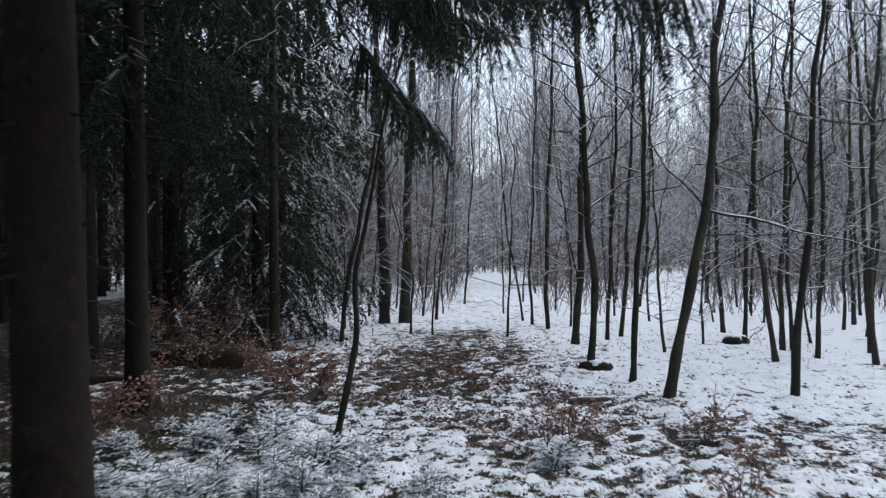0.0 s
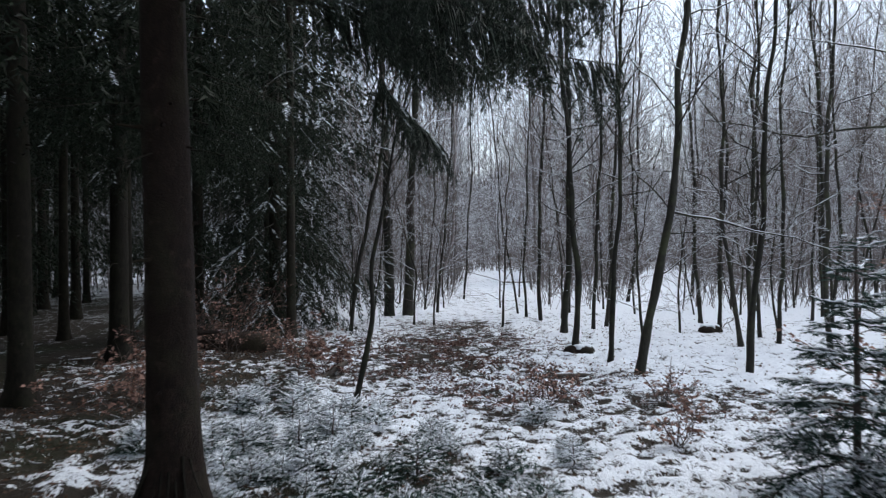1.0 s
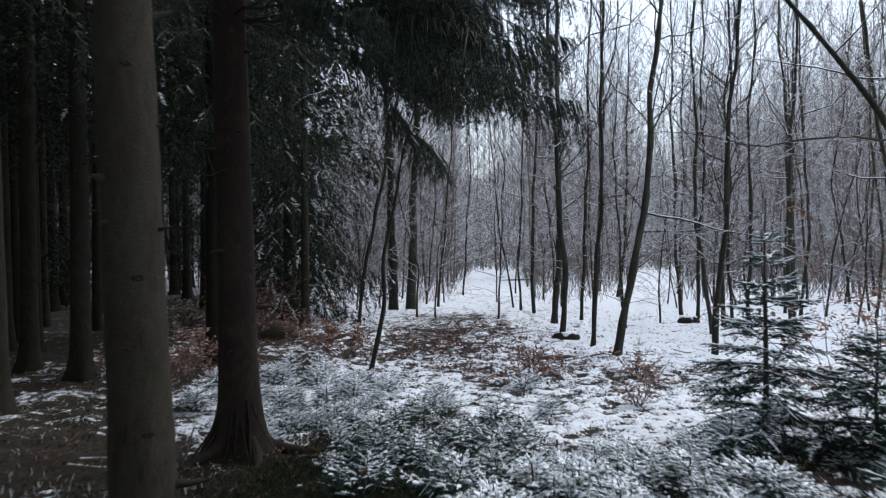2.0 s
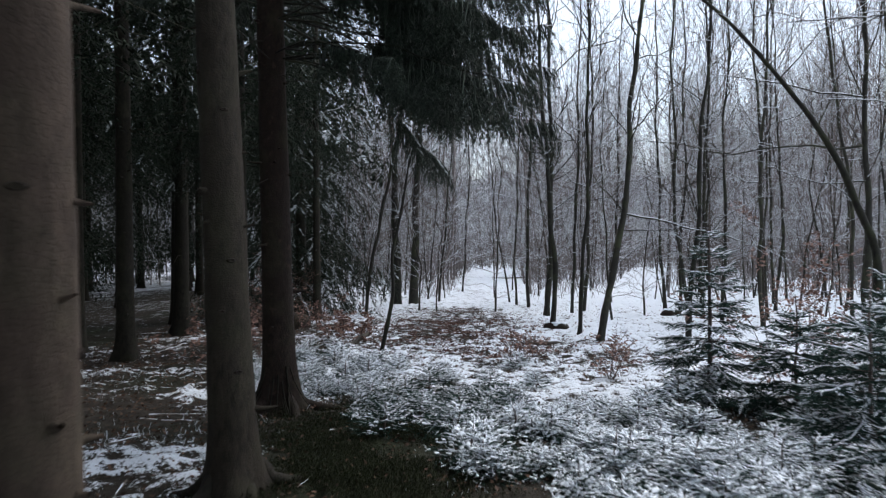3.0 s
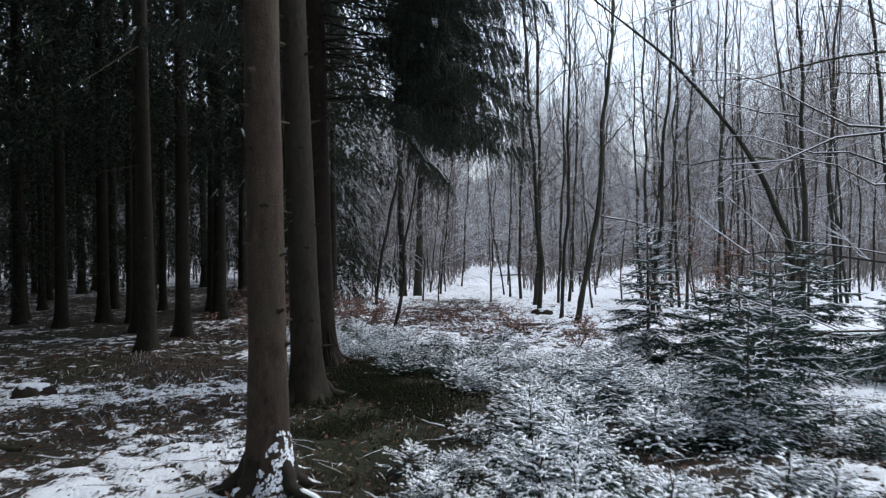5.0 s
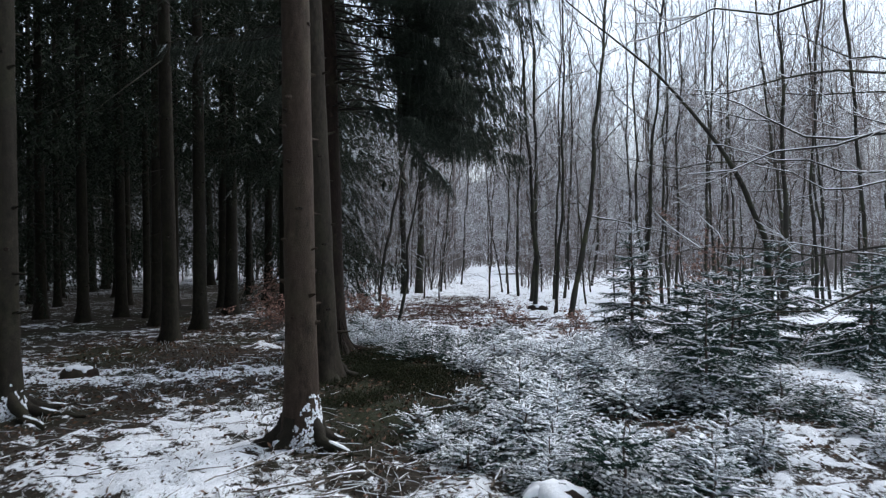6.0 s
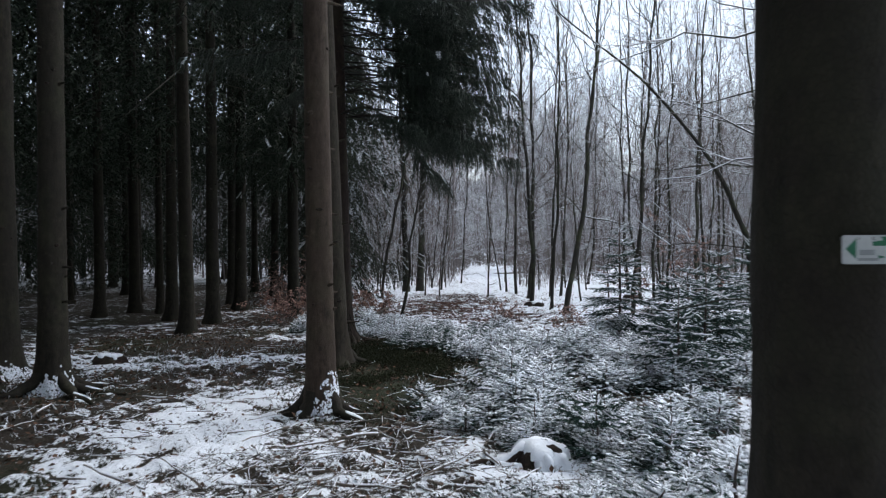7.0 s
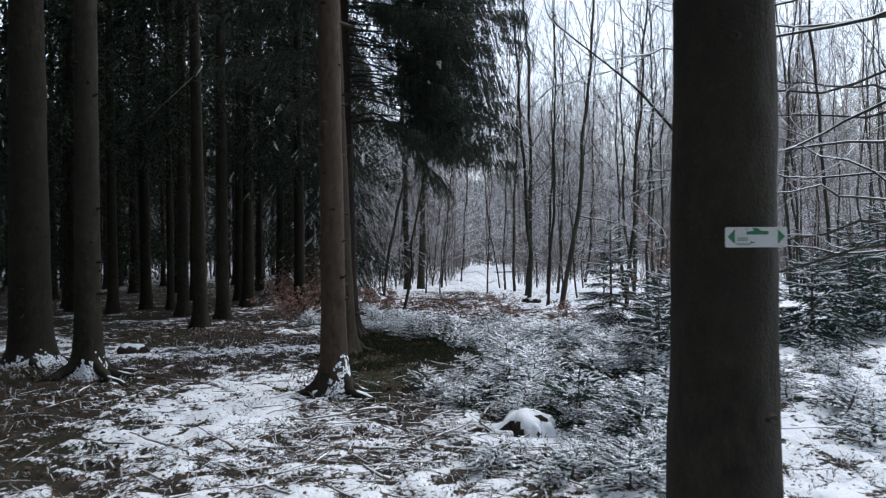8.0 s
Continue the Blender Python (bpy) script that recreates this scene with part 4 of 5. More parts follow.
for k, (x, y, r, line) in enumerate(BARE):
    bare_tree(x, y, line, r * (0.72 if r < 0.12 else 0.85), 8.0 + 45 * r + (k % 3) * 0.8, 300 + k, n1=32 if y < 15 else 27, sides=12 if y < 13 else 8, split=y < 14, reach=[(2.3, 0.1, 3.0, -20), (2.0, -0.3, 1.4, -4)] if k == 3 else ())
    bare_at.append((x, y))
# the thin bowed sapling by the edge spruce
bare_tree(-1.02, 6.66, [(-0.85, 0.32), (-0.77, 0.83), (-0.8, 1.4), (-0.71, 1.91), (-0.59, 2.37), (-0.5, 2.82), (-0.43, 3.08)], 0.032, 4.6, 340,
          "thin bowed sapling with forked snow-lined branches", n1=13, n2=4, low=1.9, spread=1.4, split=True)
bare_tree(-0.23, 15.27, [(-0.22, 0.29), (-0.16, 1.35)], 0.018, 3.4, 341, "thin upright sapling in the snow", n1=10, n2=3, low=0.8)
# saplings with arching snow-lined branches between the trees
tries = np.random.default_rng(19)
SAPLINGS = []
for k, (x, y) in enumerate(((0.0, 20.0), (-0.7, 15.6), (1.3, 15.0), (2.9, 16.8), (3.8, 12.6), (4.9, 17.5), (1.6, 19.5), (7.0, 14.0), (7.4, 17.0), (-1.6, 20.5), (3.2, 21.0), (4.8, 13.6), (8.8, 12.9), (-2.4, 17.4), (6.6, 19.0), (2.6, 24.0))):
    SAPLINGS.append(bare_tree(x, y, [(x + tries.normal(0, 0.12), 0.8), (x + tries.normal(0, 0.2), 2.0)], tries.uniform(0.016, 0.026), tries.uniform(3.5, 6.5), 360 + k,
                              "slim sapling with arching snow-lined branches", n1=26, n2=5, n3=1, low=0.4, spread=1.7, sides=6))
    bare_at.append((x, y))


def in_lane(x, y):
    """The two open lanes through the wood."""
    a = np.interp(y, [8, 14, 54, 80], [0.3, 0.9, 4.2, 6.0])
    b = np.interp(y, [8, 14.6, 24, 49, 80], [3.4, 4.3, 7.5, 15.4, 25])
    return abs(x - a) < 1.1 + 0.012 * y or abs(x - b) < 0.7 + 0.02 * y


count = 0
for _ in range(900):
    y = 14.5 + 24 * tries.uniform(0, 1)
    x = tries.uniform(-2.6 - 0.05 * y, 4 + 0.45 * y)
    if in_lane(x, y) or min((x - a) ** 2 + (y - b) ** 2 for a, b in bare_at) < 0.7:
        continue
    bare_at.append((x, y))
    copy_thing(SAPLINGS[count % 16], pose(x, y, float(ground_z(x, y)) - 0.04, tries.normal(0, 4), tries.normal(0, 4), tries.uniform(0, 360)) @ Matrix.Scale(tries.uniform(0.8, 1.3), 4))
    count += 1
    if count >= 64:
        break
# the leaning dead tree
bare_tree(5.64, 5.33, [(5.47, 1.51), (5.11, 2.42), (4.73, 3.08), (3.6, 4.34), (1.89, 5.76)], 0.075, 6.6, 342, "leaning tree that slants across the thicket", n1=16, n2=4, low=2.0, spread=0.8, split=True)
# trees beyond the picture's edge whose boughs reach in
LOW = 1.78 - float(ground_z(4.9, -2.4))
bare_tree(4.9, -2.4, [(4.85, 1.5), (4.8, 4.0)], 0.1, 9.0, 343, "broadleaved tree whose forked boughs hang over the snow", n1=16, n2=6, low=3.0, spread=1.2, sides=12, split=True,
          reach=[(3.95, 2.8, 4.0, -22), (3.3, 2.95, 3.6, -25), (4.3, 3.05, 3.0, -16), (4.7, 2.6, 3.6, -14), (3.7, 3.25, 2.5, -12), (LOW, 3.14, 3.6, -17.5), (LOW + 0.08, 3.02, 3.3, -13), (1.5, 2.9, 2.4, 28), (2.7, 2.45, 2.8, -8), (5.3, 2.9, 3.4, -16)])
bare_tree(6.4, 0.8, [(6.35, 1.5), (6.3, 4.0)], 0.13, 10.0, 344, "broadleaved tree whose snowy boughs reach over the thicket", n1=30, n2=6, low=2.5, spread=1.2, split=True,
          reach=[(1.5, 3.0, 3.2, -2), (1.9, 3.3, 3.6, -6), (2.4, 2.8, 3.4, -4), (2.9, 3.15, 4.0, -10), (3.4, 3.5, 3.6, -6), (3.9, 2.9, 4.2, -14), (4.5, 3.2, 4.0, -10), (5.1, 3.05, 4.2, -12), (5.6, 3.4, 4.0, -6)])
bare_tree(7.6, 9.2, [(7.65, 1.5), (7.55, 4.0)], 0.075, 10.0, 345, "slender tree with one long snowy bough over the clearing", n1=24, n2=6, low=2.2, split=True,
          reach=[(3.55, 3.15, 4.5, -3), (2.9, 3.3, 2.6, 4), (4.4, 3.0, 3.0, 8)])
bare_at += [(4.9, -2.4), (6.4, 0.8), (5.64, 5.33), (7.6, 9.2)]

# the wood behind, copied from eight models
MODELS_B = []
for k in range(8):
    q = np.random.default_rng(400 + k)
    b = q.normal(0, 0.2, 3).cumsum()
    x, y = 12.0 + 1.9 * k, 19.0 + (k * 7) % 5
    MODELS_B.append(bare_tree(x, y, [(x + b[0], 1.4), (x + b[1], 3.0), (x + b[2], 5.0)], q.uniform(0.026, 0.05), q.uniform(10, 14), 410 + k, n1=24, n2=5, n3=1, low=1.6 if k % 2 else 2.6, sides=7))
    bare_at.append((x, y))
# farther trees, with haze painted into their bark colour
MODELS_F = []
for k in range(4):
    q = np.random.default_rng(430 + k)
    b = q.normal(0, 0.2, 3).cumsum()
    x, y = 10.0 + 3.1 * k, 27.0 + (k * 5) % 4
    MODELS_F.append(bare_tree(x, y, [(x + b[0], 1.4), (x + b[1], 3.0), (x + b[2], 5.0)], q.uniform(0.028, 0.05), q.uniform(10, 14), 440 + k, "slender leafless tree, bark and twigs paled with painted haze", coat=M_FAR, n1=32, n2=5, n3=1, low=1.2, spread=1.2, sides=6))
    bare_at.append((x, y))


tries = np.random.default_rng(17)
count = 0
for _ in range(9000):
    y = 11 + 38 * tries.uniform(0, 1) ** 1.2
    x = tries.uniform(-3 - 0.12 * y, 8 + 0.75 * y)
    if in_lane(x, y) or x < -2.2 - 0.1 * max(y - 12, 0) or (y < (20 if x < 3.4 else 13.5) and x < 7.2):
        continue
    if min((x - a) ** 2 + (y - b) ** 2 for a, b in bare_at) < 0.8:
        continue
    bare_at.append((x, y))
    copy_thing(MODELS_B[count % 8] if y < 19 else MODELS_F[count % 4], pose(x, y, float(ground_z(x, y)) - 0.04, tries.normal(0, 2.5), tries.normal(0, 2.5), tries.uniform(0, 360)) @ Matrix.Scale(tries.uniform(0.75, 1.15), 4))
    count += 1
    if count >= 200:
        break
for x, y in ((9.5, 4.0), (8.4, 7.5), (11.0, 8.5), (9.4, 11.2), (12.5, 12.0), (13.5, 5.0), (8.0, -1.0), (9.0, 1.5)):
    copy_thing(MODELS_B[count % 8], pose(x, y, float(ground_z(x, y)) - 0.04, tries.normal(0, 2), tries.normal(0, 2), tries.uniform(0, 360)))
    count += 1


def distance():
    """The dark band of wood at the horizon, all round; painted haze lightens its grey."""
    n, rows = 3000, 5
    q = np.random.default_rng(53)
    a = np.arange(n) * 2 * np.pi / n
    top = 12.0 + 1.5 * soft_noise(a * 20, a * 0, 1.0, 54) + 1.0 * soft_noise(a * 90, a * 0, 1.0, 55) + q.uniform(-1.2, 1.2, n)
    V, F = [], []
    for i in range(rows):
        f = i / (rows - 1)
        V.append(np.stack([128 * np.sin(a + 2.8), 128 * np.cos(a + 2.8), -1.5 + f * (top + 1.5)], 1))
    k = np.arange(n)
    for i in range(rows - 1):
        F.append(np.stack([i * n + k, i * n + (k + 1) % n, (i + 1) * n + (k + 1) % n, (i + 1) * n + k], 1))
    tagged(new("backdrop", Geo().add(np.concatenate(V), np.concatenate(F)).mesh("backdrop", M_HAZE)), "grey-brown band of far woods at the horizon, paled with painted haze", "woods", kind="structure")


distance()


def far_woods():
    """The wood beyond: stems and twigs too many to count."""
    global rng
    keep, rng = rng, np.random.default_rng(23)
    wood, cap = Geo(), Geo()
    n = 1700
    y = 31 + 58 * rng.uniform(0, 1, n) ** 0.9
    x = rng.uniform(-0.75, 1.0, n) * (y + 10)
    ok = np.array([not in_lane(a, b) or b > 46 for a, b in zip(x, y)])
    x, y = x[ok], y[ok]
    n = len(x)
    h = rng.uniform(8, 15, n)
    o = np.stack([x, y, ground_z(x, y) - 0.1], 1)
    d = unit(np.stack([rng.normal(0, 0.04, n), rng.normal(0, 0.04, n), np.ones(n)], 1))
    P = bend(o, d, h, 6, 0.0, 0.05)
    wood.add(*tubes(P, rng.uniform(0.024, 0.06, n)[:, None] * np.linspace(1, 0.2, 6)[None], 4))
    w2 = np.repeat(np.arange(n), 66)
    s2 = rng.uniform(0.08, 0.99, len(w2))
    o2, d2 = on_lines(P, w2, s2)
    az = rng.uniform(0, 6.28, len(w2))
    el = np.radians(15 + 45 * s2)
    d2 = np.stack([np.cos(az) * np.cos(el), np.sin(az) * np.cos(el), np.sin(el)], 1)
    P2 = bend(o2, d2, rng.uniform(0.7, 3.0, len(w2)), 2, 0.03, 0.3)
    wood.add(*tubes(P2, np.array([[0.013, 0.006]]) * np.ones((len(w2), 1)), 3))
    q = rng.uniform(0, 1, len(w2)) < 0.75
    A = P2[q].copy()
    A[:, :, 2] += 0.011
    cap.add(*tubes(A, np.array([[0.01, 0.006]]) * np.ones((len(A), 1)), 3))
    n = 20000
    y = 19 + 62 * rng.uniform(0, 1, n)
    x = rng.uniform(-0.75, 1.0, n) * (y + 8)
    ok = np.array([not in_lane(a, b) or b > 46 for a, b in zip(x, y)]) & (x > -1.5 - 0.1 * y)
    x, y = x[ok], y[ok]
    n = len(x)
    d = unit(np.stack([rng.normal(0, 0.35, n), rng.normal(0, 0.35, n), np.ones(n)], 1))
    P = bend(np.stack([x, y, ground_z(x, y) - 0.05], 1), d, rng.uniform(0.5, 3.0, n), 2, 0.0, 0.2)
    wood.add(*tubes(P, (rng.uniform(0.005, 0.011, n) * (0.4 + y / 26))[:, None] * np.array([[1, 0.5]]), 3))
    rng = keep
    top = bpy.data.objects.new("far_woods", None)
    scene.collection.objects.link(top)
    # stems take the bark colour paled for haze
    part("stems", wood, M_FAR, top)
    part("snow", cap, M_SNOW, top, "snow on the far twigs")
    tagged(top, "distant leafless wood with snow on its twigs", "woods", kind="stuff")


far_woods()


# ---- young spruces, seedlings and shrubs ----
def snow_cap(rx, ry, h, seed, at):
    V, F = [], []
    n, m = 18, 6
    for i in range(m):
        f = i / (m - 1)
        for j in range(n):
            a = j * 2 * math.pi / n
            w = 1 + 0.2 * math.sin(3 * a + seed) + 0.13 * math.sin(5 * a + 2 * seed) + 0.06 * math.sin(9 * a + 3 * f)
            rr = math.cos(f * math.pi / 2 * 0.98) ** 0.6 * w
            V.append((at[0] + rx * rr * math.cos(a), at[1] + ry * rr * math.sin(a), at[2] + h * math.sin(f * math.pi / 2) - 0.03 * (i == 0)))
    for i in range(m - 1):
        for j in range(n):
            F.append((i * n + j, i * n + (j + 1) % n, (i + 1) * n + (j + 1) % n, (i + 1) * n + j))
    return Geo().add(V, F)


def young_spruce_parts(height, width, seed, snow=0.5, twig=None, twig_len=0.12, tiers=None, plates=0.0, pads=0.05):
    q = np.random.default_rng(seed)
    tiers = tiers or max(int(height / 0.19), 3)
    h, az, ln, el = [], [], [], []
    for k in range(tiers):
        t = k / tiers
        for j in range(6 if height > 0.8 else 4):
            h.append(height * (0.08 + 0.88 * t) + q.normal(0, 0.012) * height)
            az.append(j * 6.283 / (6 if height > 0.8 else 5) + k * 0.9 + q.normal(0, 0.2))
            ln.append(width * (1 - t) ** 0.8 * q.uniform(0.7, 1.15) + 0.05)
            el.append(q.uniform(-0.05, 0.25) + 0.45 * t + 0.3 if height < 0.8 else q.uniform(-0.3, 0.05) + 0.75 * t)
    w, nd, sn = spruce_crown(np.array(h), np.array(az), np.array(ln), np.array(el), 0.14, 0.034 if height > 0.8 else 0.03, twig or TW_YOUNG, twig_len, 0.12, seed, snow, 0.014, 0.36 if height > 0.8 else 0.5, 0.0, fine_wood=height > 0.8, plates=plates, planar=True, pads=pads, core=0.004 if height > 0.8 else 0.0)
    zz = np.linspace(0, height * (1.06 if height > 0.8 else 0.98), 6)
    w.add(*tubes(np.stack([q.normal(0, 0.006, 6), q.normal(0, 0.006, 6), zz], 1)[None], (0.006 + 0.012 * height) * np.linspace(1, 0.2, 6)[None], 6))
    return w, nd, sn


def young_spruce(x, y, height, width, seed, label, snow=0.3, **kw):
    top = bpy.data.objects.new("young_spruce" if height > 0.8 else "spruce_seedling", None)
    scene.collection.objects.link(top)
    top.location = (x, y, float(ground_z(x, y)) - 0.01)
    w, nd, sn = young_spruce_parts(height, width, seed, snow, **kw)
    part("stem", w, M_TWIG, top)
    part("needles", nd, M_YOUNG, top)
    if sn.v:
        part("snow", sn, M_SNOW, top, "snow on the twigs")
    return tagged(top, label, "young tree" if height > 0.8 else "seedling", "young spruces in the clearing")


young_spruce(2.68, 3.4, 2.0, 0.75, 500, "young spruce with snow-dusted tiers of twigs", snow=0.44, tiers=10, twig_len=0.12, plates=0.0070, pads=0.12)
young_spruce(3.35, 2.95, 1.15, 0.85, 510, "broad dark young spruce with little snow", snow=0.2, tiers=8, twig_len=0.14, plates=0.006, pads=0.05)
young_spruce(2.15, -1.15, 0.95, 0.6, 503, "low broad young spruce heavy with snow", snow=0.33, tiers=7, twig_len=0.12, plates=0.0075, pads=0.08)
young_spruce(2.75, -0.2, 1.15, 0.75, 501, "broad young spruce heavy with snow", snow=0.3, tiers=8, twig_len=0.14, plates=0.0075, pads=0.07)
young_spruce(3.0, 1.1, 1.3, 0.8, 505, "broad young spruce heavy with snow", snow=0.3, tiers=8, twig_len=0.14, plates=0.0075, pads=0.07)
young_spruce(3.75, 2.1, 1.55, 0.85, 502, "young spruce with open snowy tiers", snow=0.25, tiers=9, plates=0.0065, pads=0.08)
young_spruce(4.75, 3.2, 1.8, 1.0, 504, "tall young spruce with open dark tiers", snow=0.22, tiers=10, twig=TW_MID, twig_len=0.17, plates=0.0070, pads=0.12)
young_spruce(5.0, 1.3, 1.5, 1.0, 506, "tall dark young spruce in the thicket", snow=0.22, tiers=9, twig=TW_MID, twig_len=0.17, plates=0.0080, pads=0.12)
young_spruce(6.3, 2.7, 2.0, 1.2, 507, "tall dark young spruce in the thicket", snow=0.22, tiers=11, twig=TW_MID, twig_len=0.17, plates=0.0080, pads=0.12)
young_spruce(7.6, 3.9, 2.5, 1.3, 509, "tall dark young spruce in the thicket", snow=0.22, tiers=13, twig=TW_MID, twig_len=0.17, plates=0.0080, pads=0.12)
young_spruce(0.89, -3.4, 0.5, 0.42, 508, "low spruce seedling bowed under snow", snow=0.33, plates=0.0062, pads=0.12)

SEEDLINGS = [young_spruce(1.0 + 0.4 * k, 2.0 + 0.3 * k, 0.28 + 0.055 * k, 0.2 + 0.035 * k, 520 + k, "low spruce seedling coated with snow", snow=0.36, tiers=5, twig=TW_SEED, twig_len=0.08, plates=0.0072, pads=0.55) for k in range(5)]


def thicket_density(x, y):
    """Where the seedlings stand close together."""
    d = blob(x, y, 1.2, 0.2, 1.5, 2.2) + 0.5 * blob(x, y, 0.9, 2.8, 1.2, 0.8) + 0.6 * blob(x, y, 0.75, -2.0, 0.45, 0.9) + 0.35 * blob(x, y, 1.6, -3.2, 0.8, 1.0)
    d = d * np.clip(0.55 + 2.2 * soft_noise(x, y, 1.9, 71), 0, 1)
    d = d * np.clip((2.6 + 0.4 * x - y) / 0.8, 0.04, 1)
    d = d * (1 - np.clip(1.5 * blob(x, y, -0.8, 1.5, 0.8, 2.4) + 1.2 * blob(x, y, -0.95, -1.1, 0.7, 1.2), 0, 1))
    return d + np.clip((0.75 * blob(x, y, -1.1, 5.4, 1.2, 1.3) + 0.5 * blob(x, y, -2.5, 6.9, 0.6, 0.5)) * (0.6 + soft_noise(x, y, 1.9, 72)), 0, 1)


tries = np.random.default_rng(29)
made = 0
BACK = []
for _ in range(5000):
    x, y = tries.uniform(-3, 4), tries.uniform(-5, 9)
    if tries.uniform(0, 1) > thicket_density(x, y) or (x - 0.745) ** 2 + (y + 6.49) ** 2 < 0.3:
        continue
    m = pose(x, y, float(ground_z(x, y)) - 0.01, tries.normal(0, 6), tries.normal(0, 6), tries.uniform(0, 360)) @ Matrix.Scale(tries.uniform(0.55, 1.05) * (0.85 if y > 3.6 else 1.0), 4) @ Matrix.Diagonal((1.18, 1.18, 0.85, 1))
    if y > 1.3:
        BACK.append((SEEDLINGS[made % 5], m))
    elif x > 0.1 or y < 0.1:
        copy_thing(SEEDLINGS[made % 5], m)
    made += 1
    if made >= 300:
        break


def back_growth():
    """The seedlings at the back of the thicket, too close together to count."""
    top = bpy.data.objects.new("seedling_growth", None)
    scene.collection.objects.link(top)
    for name, mat in (("stems", M_TWIG), ("needles", M_YOUNG), ("snow", M_SNOW)):
        g = Geo()
        for ob, m in BACK:
            for child in ob.children:
                if child.data.materials[0] == mat:
                    me = child.data
                    v = np.empty(3 * len(me.vertices))
                    me.vertices.foreach_get("co", v)
                    v = v.reshape(-1, 3) @ np.array(m.to_3x3()).T + np.array(m.translation)
                    sizes = np.empty(len(me.polygons), int)
                    starts = np.empty(len(me.polygons), int)
                    ids = np.empty(len(me.loops), int)
                    me.polygons.foreach_get("loop_total", sizes)
                    me.polygons.foreach_get("loop_start", starts)
                    me.loops.foreach_get("vertex_index", ids)
                    for n in (3, 4):
                        if (sizes == n).any():
                            g.add(v, ids[starts[sizes == n][:, None] + np.arange(n)])
        part(name, g, mat, top)
    tagged(top, "thick growth of low snow-coated spruce seedlings", "seedlings", kind="stuff")


back_growth()
# dark ones beside the moss
DARK = [young_spruce(0.1 + 0.5 * k, 3.3 - 0.3 * k, 0.3 + 0.06 * k, 0.24 + 0.04 * k, 540 + k, "low dark spruce seedling dusted with snow", snow=0.14, tiers=5, twig=TW_SEED, twig_len=0.09, plates=0.004, pads=0.16) for k in range(2)]
for _ in range(260):
    x, y = tries.uniform(-1.2, 1.4), tries.uniform(1.8, 5.0)
    if tries.uniform(0, 1) < 0.42 * blob(x, y, 0.1, 3.2, 0.8, 0.9):
        copy_thing(DARK[made % 2], pose(x, y, float(ground_z(x, y)) - 0.01, tries.normal(0, 7), tries.normal(0, 7), tries.uniform(0, 360)) @ Matrix.Scale(tries.uniform(0.6, 1.05), 4) @ Matrix.Diagonal((1.2, 1.2, 0.85, 1)))
        made += 1
for _ in range(60):
    x, y = tries.uniform(2.3, 4.6), tries.uniform(-2.4, 0.8)
    if tries.uniform(0, 1) < 0.22:
        copy_thing(DARK[made % 2], pose(x, y, float(ground_z(x, y)) - 0.01, tries.normal(0, 7), tries.normal(0, 7), tries.uniform(0, 360)) @ Matrix.Scale(tries.uniform(0.6, 1.15), 4) @ Matrix.Diagonal((1.2, 1.2, 0.85, 1)))
        made += 1
# smaller ones in the open snow before the thicket
for _ in range(400):
    x, y = tries.uniform(-0.6, 1.5), tries.uniform(-5.1, -1.6)
    d = blob(x, y, 1.05, -4.0, 0.42, 1.0) + 0.55 * blob(x, y, -0.2, -2.4, 0.4, 0.7) + 0.5 * blob(x, y, 0.45, -4.1, 0.3, 0.3)
    if tries.uniform(0, 1) < d * 0.42 and (x - 0.5) ** 2 + (y + 3.6) ** 2 > 0.07:
        copy_thing(SEEDLINGS[made % 3], pose(x, y, float(ground_z(x, y)) - 0.01, tries.normal(0, 8), tries.normal(0, 8), tries.uniform(0, 360)) @ Matrix.Scale(tries.uniform(0.4, 0.85), 4) @ Matrix.Diagonal((1.2, 1.2, 0.85, 1)))
        made += 1


def leaf_cloud(o, size, seed):
    """Small bent leaves at the places o."""
    r = np.random.default_rng(seed)
    n = len(o)
    V = np.array([(0, 0, 0), (0.5, -0.3, 0.08), (1, 0, -0.05), (0.5, 0.3, 0.1), (0.5, 0, -0.04)])
    F = np.array([(0, 1, 4), (1, 2, 4), (2, 3, 4), (3, 0, 4)])
    d = unit(r.normal(0, 1, (n, 3)) * np.array([1, 1, 0.35]))
    X, Y, Z = axes(d)
    a = r.normal(0, 0.5, n)[:, None]
    Y, Z = Y * np.cos(a) + Z * np.sin(a), Z * np.cos(a) - Y * np.sin(a)
    return stamp(V, F, o, X, Y, Z, size * r.uniform(0.6, 1.4, n))


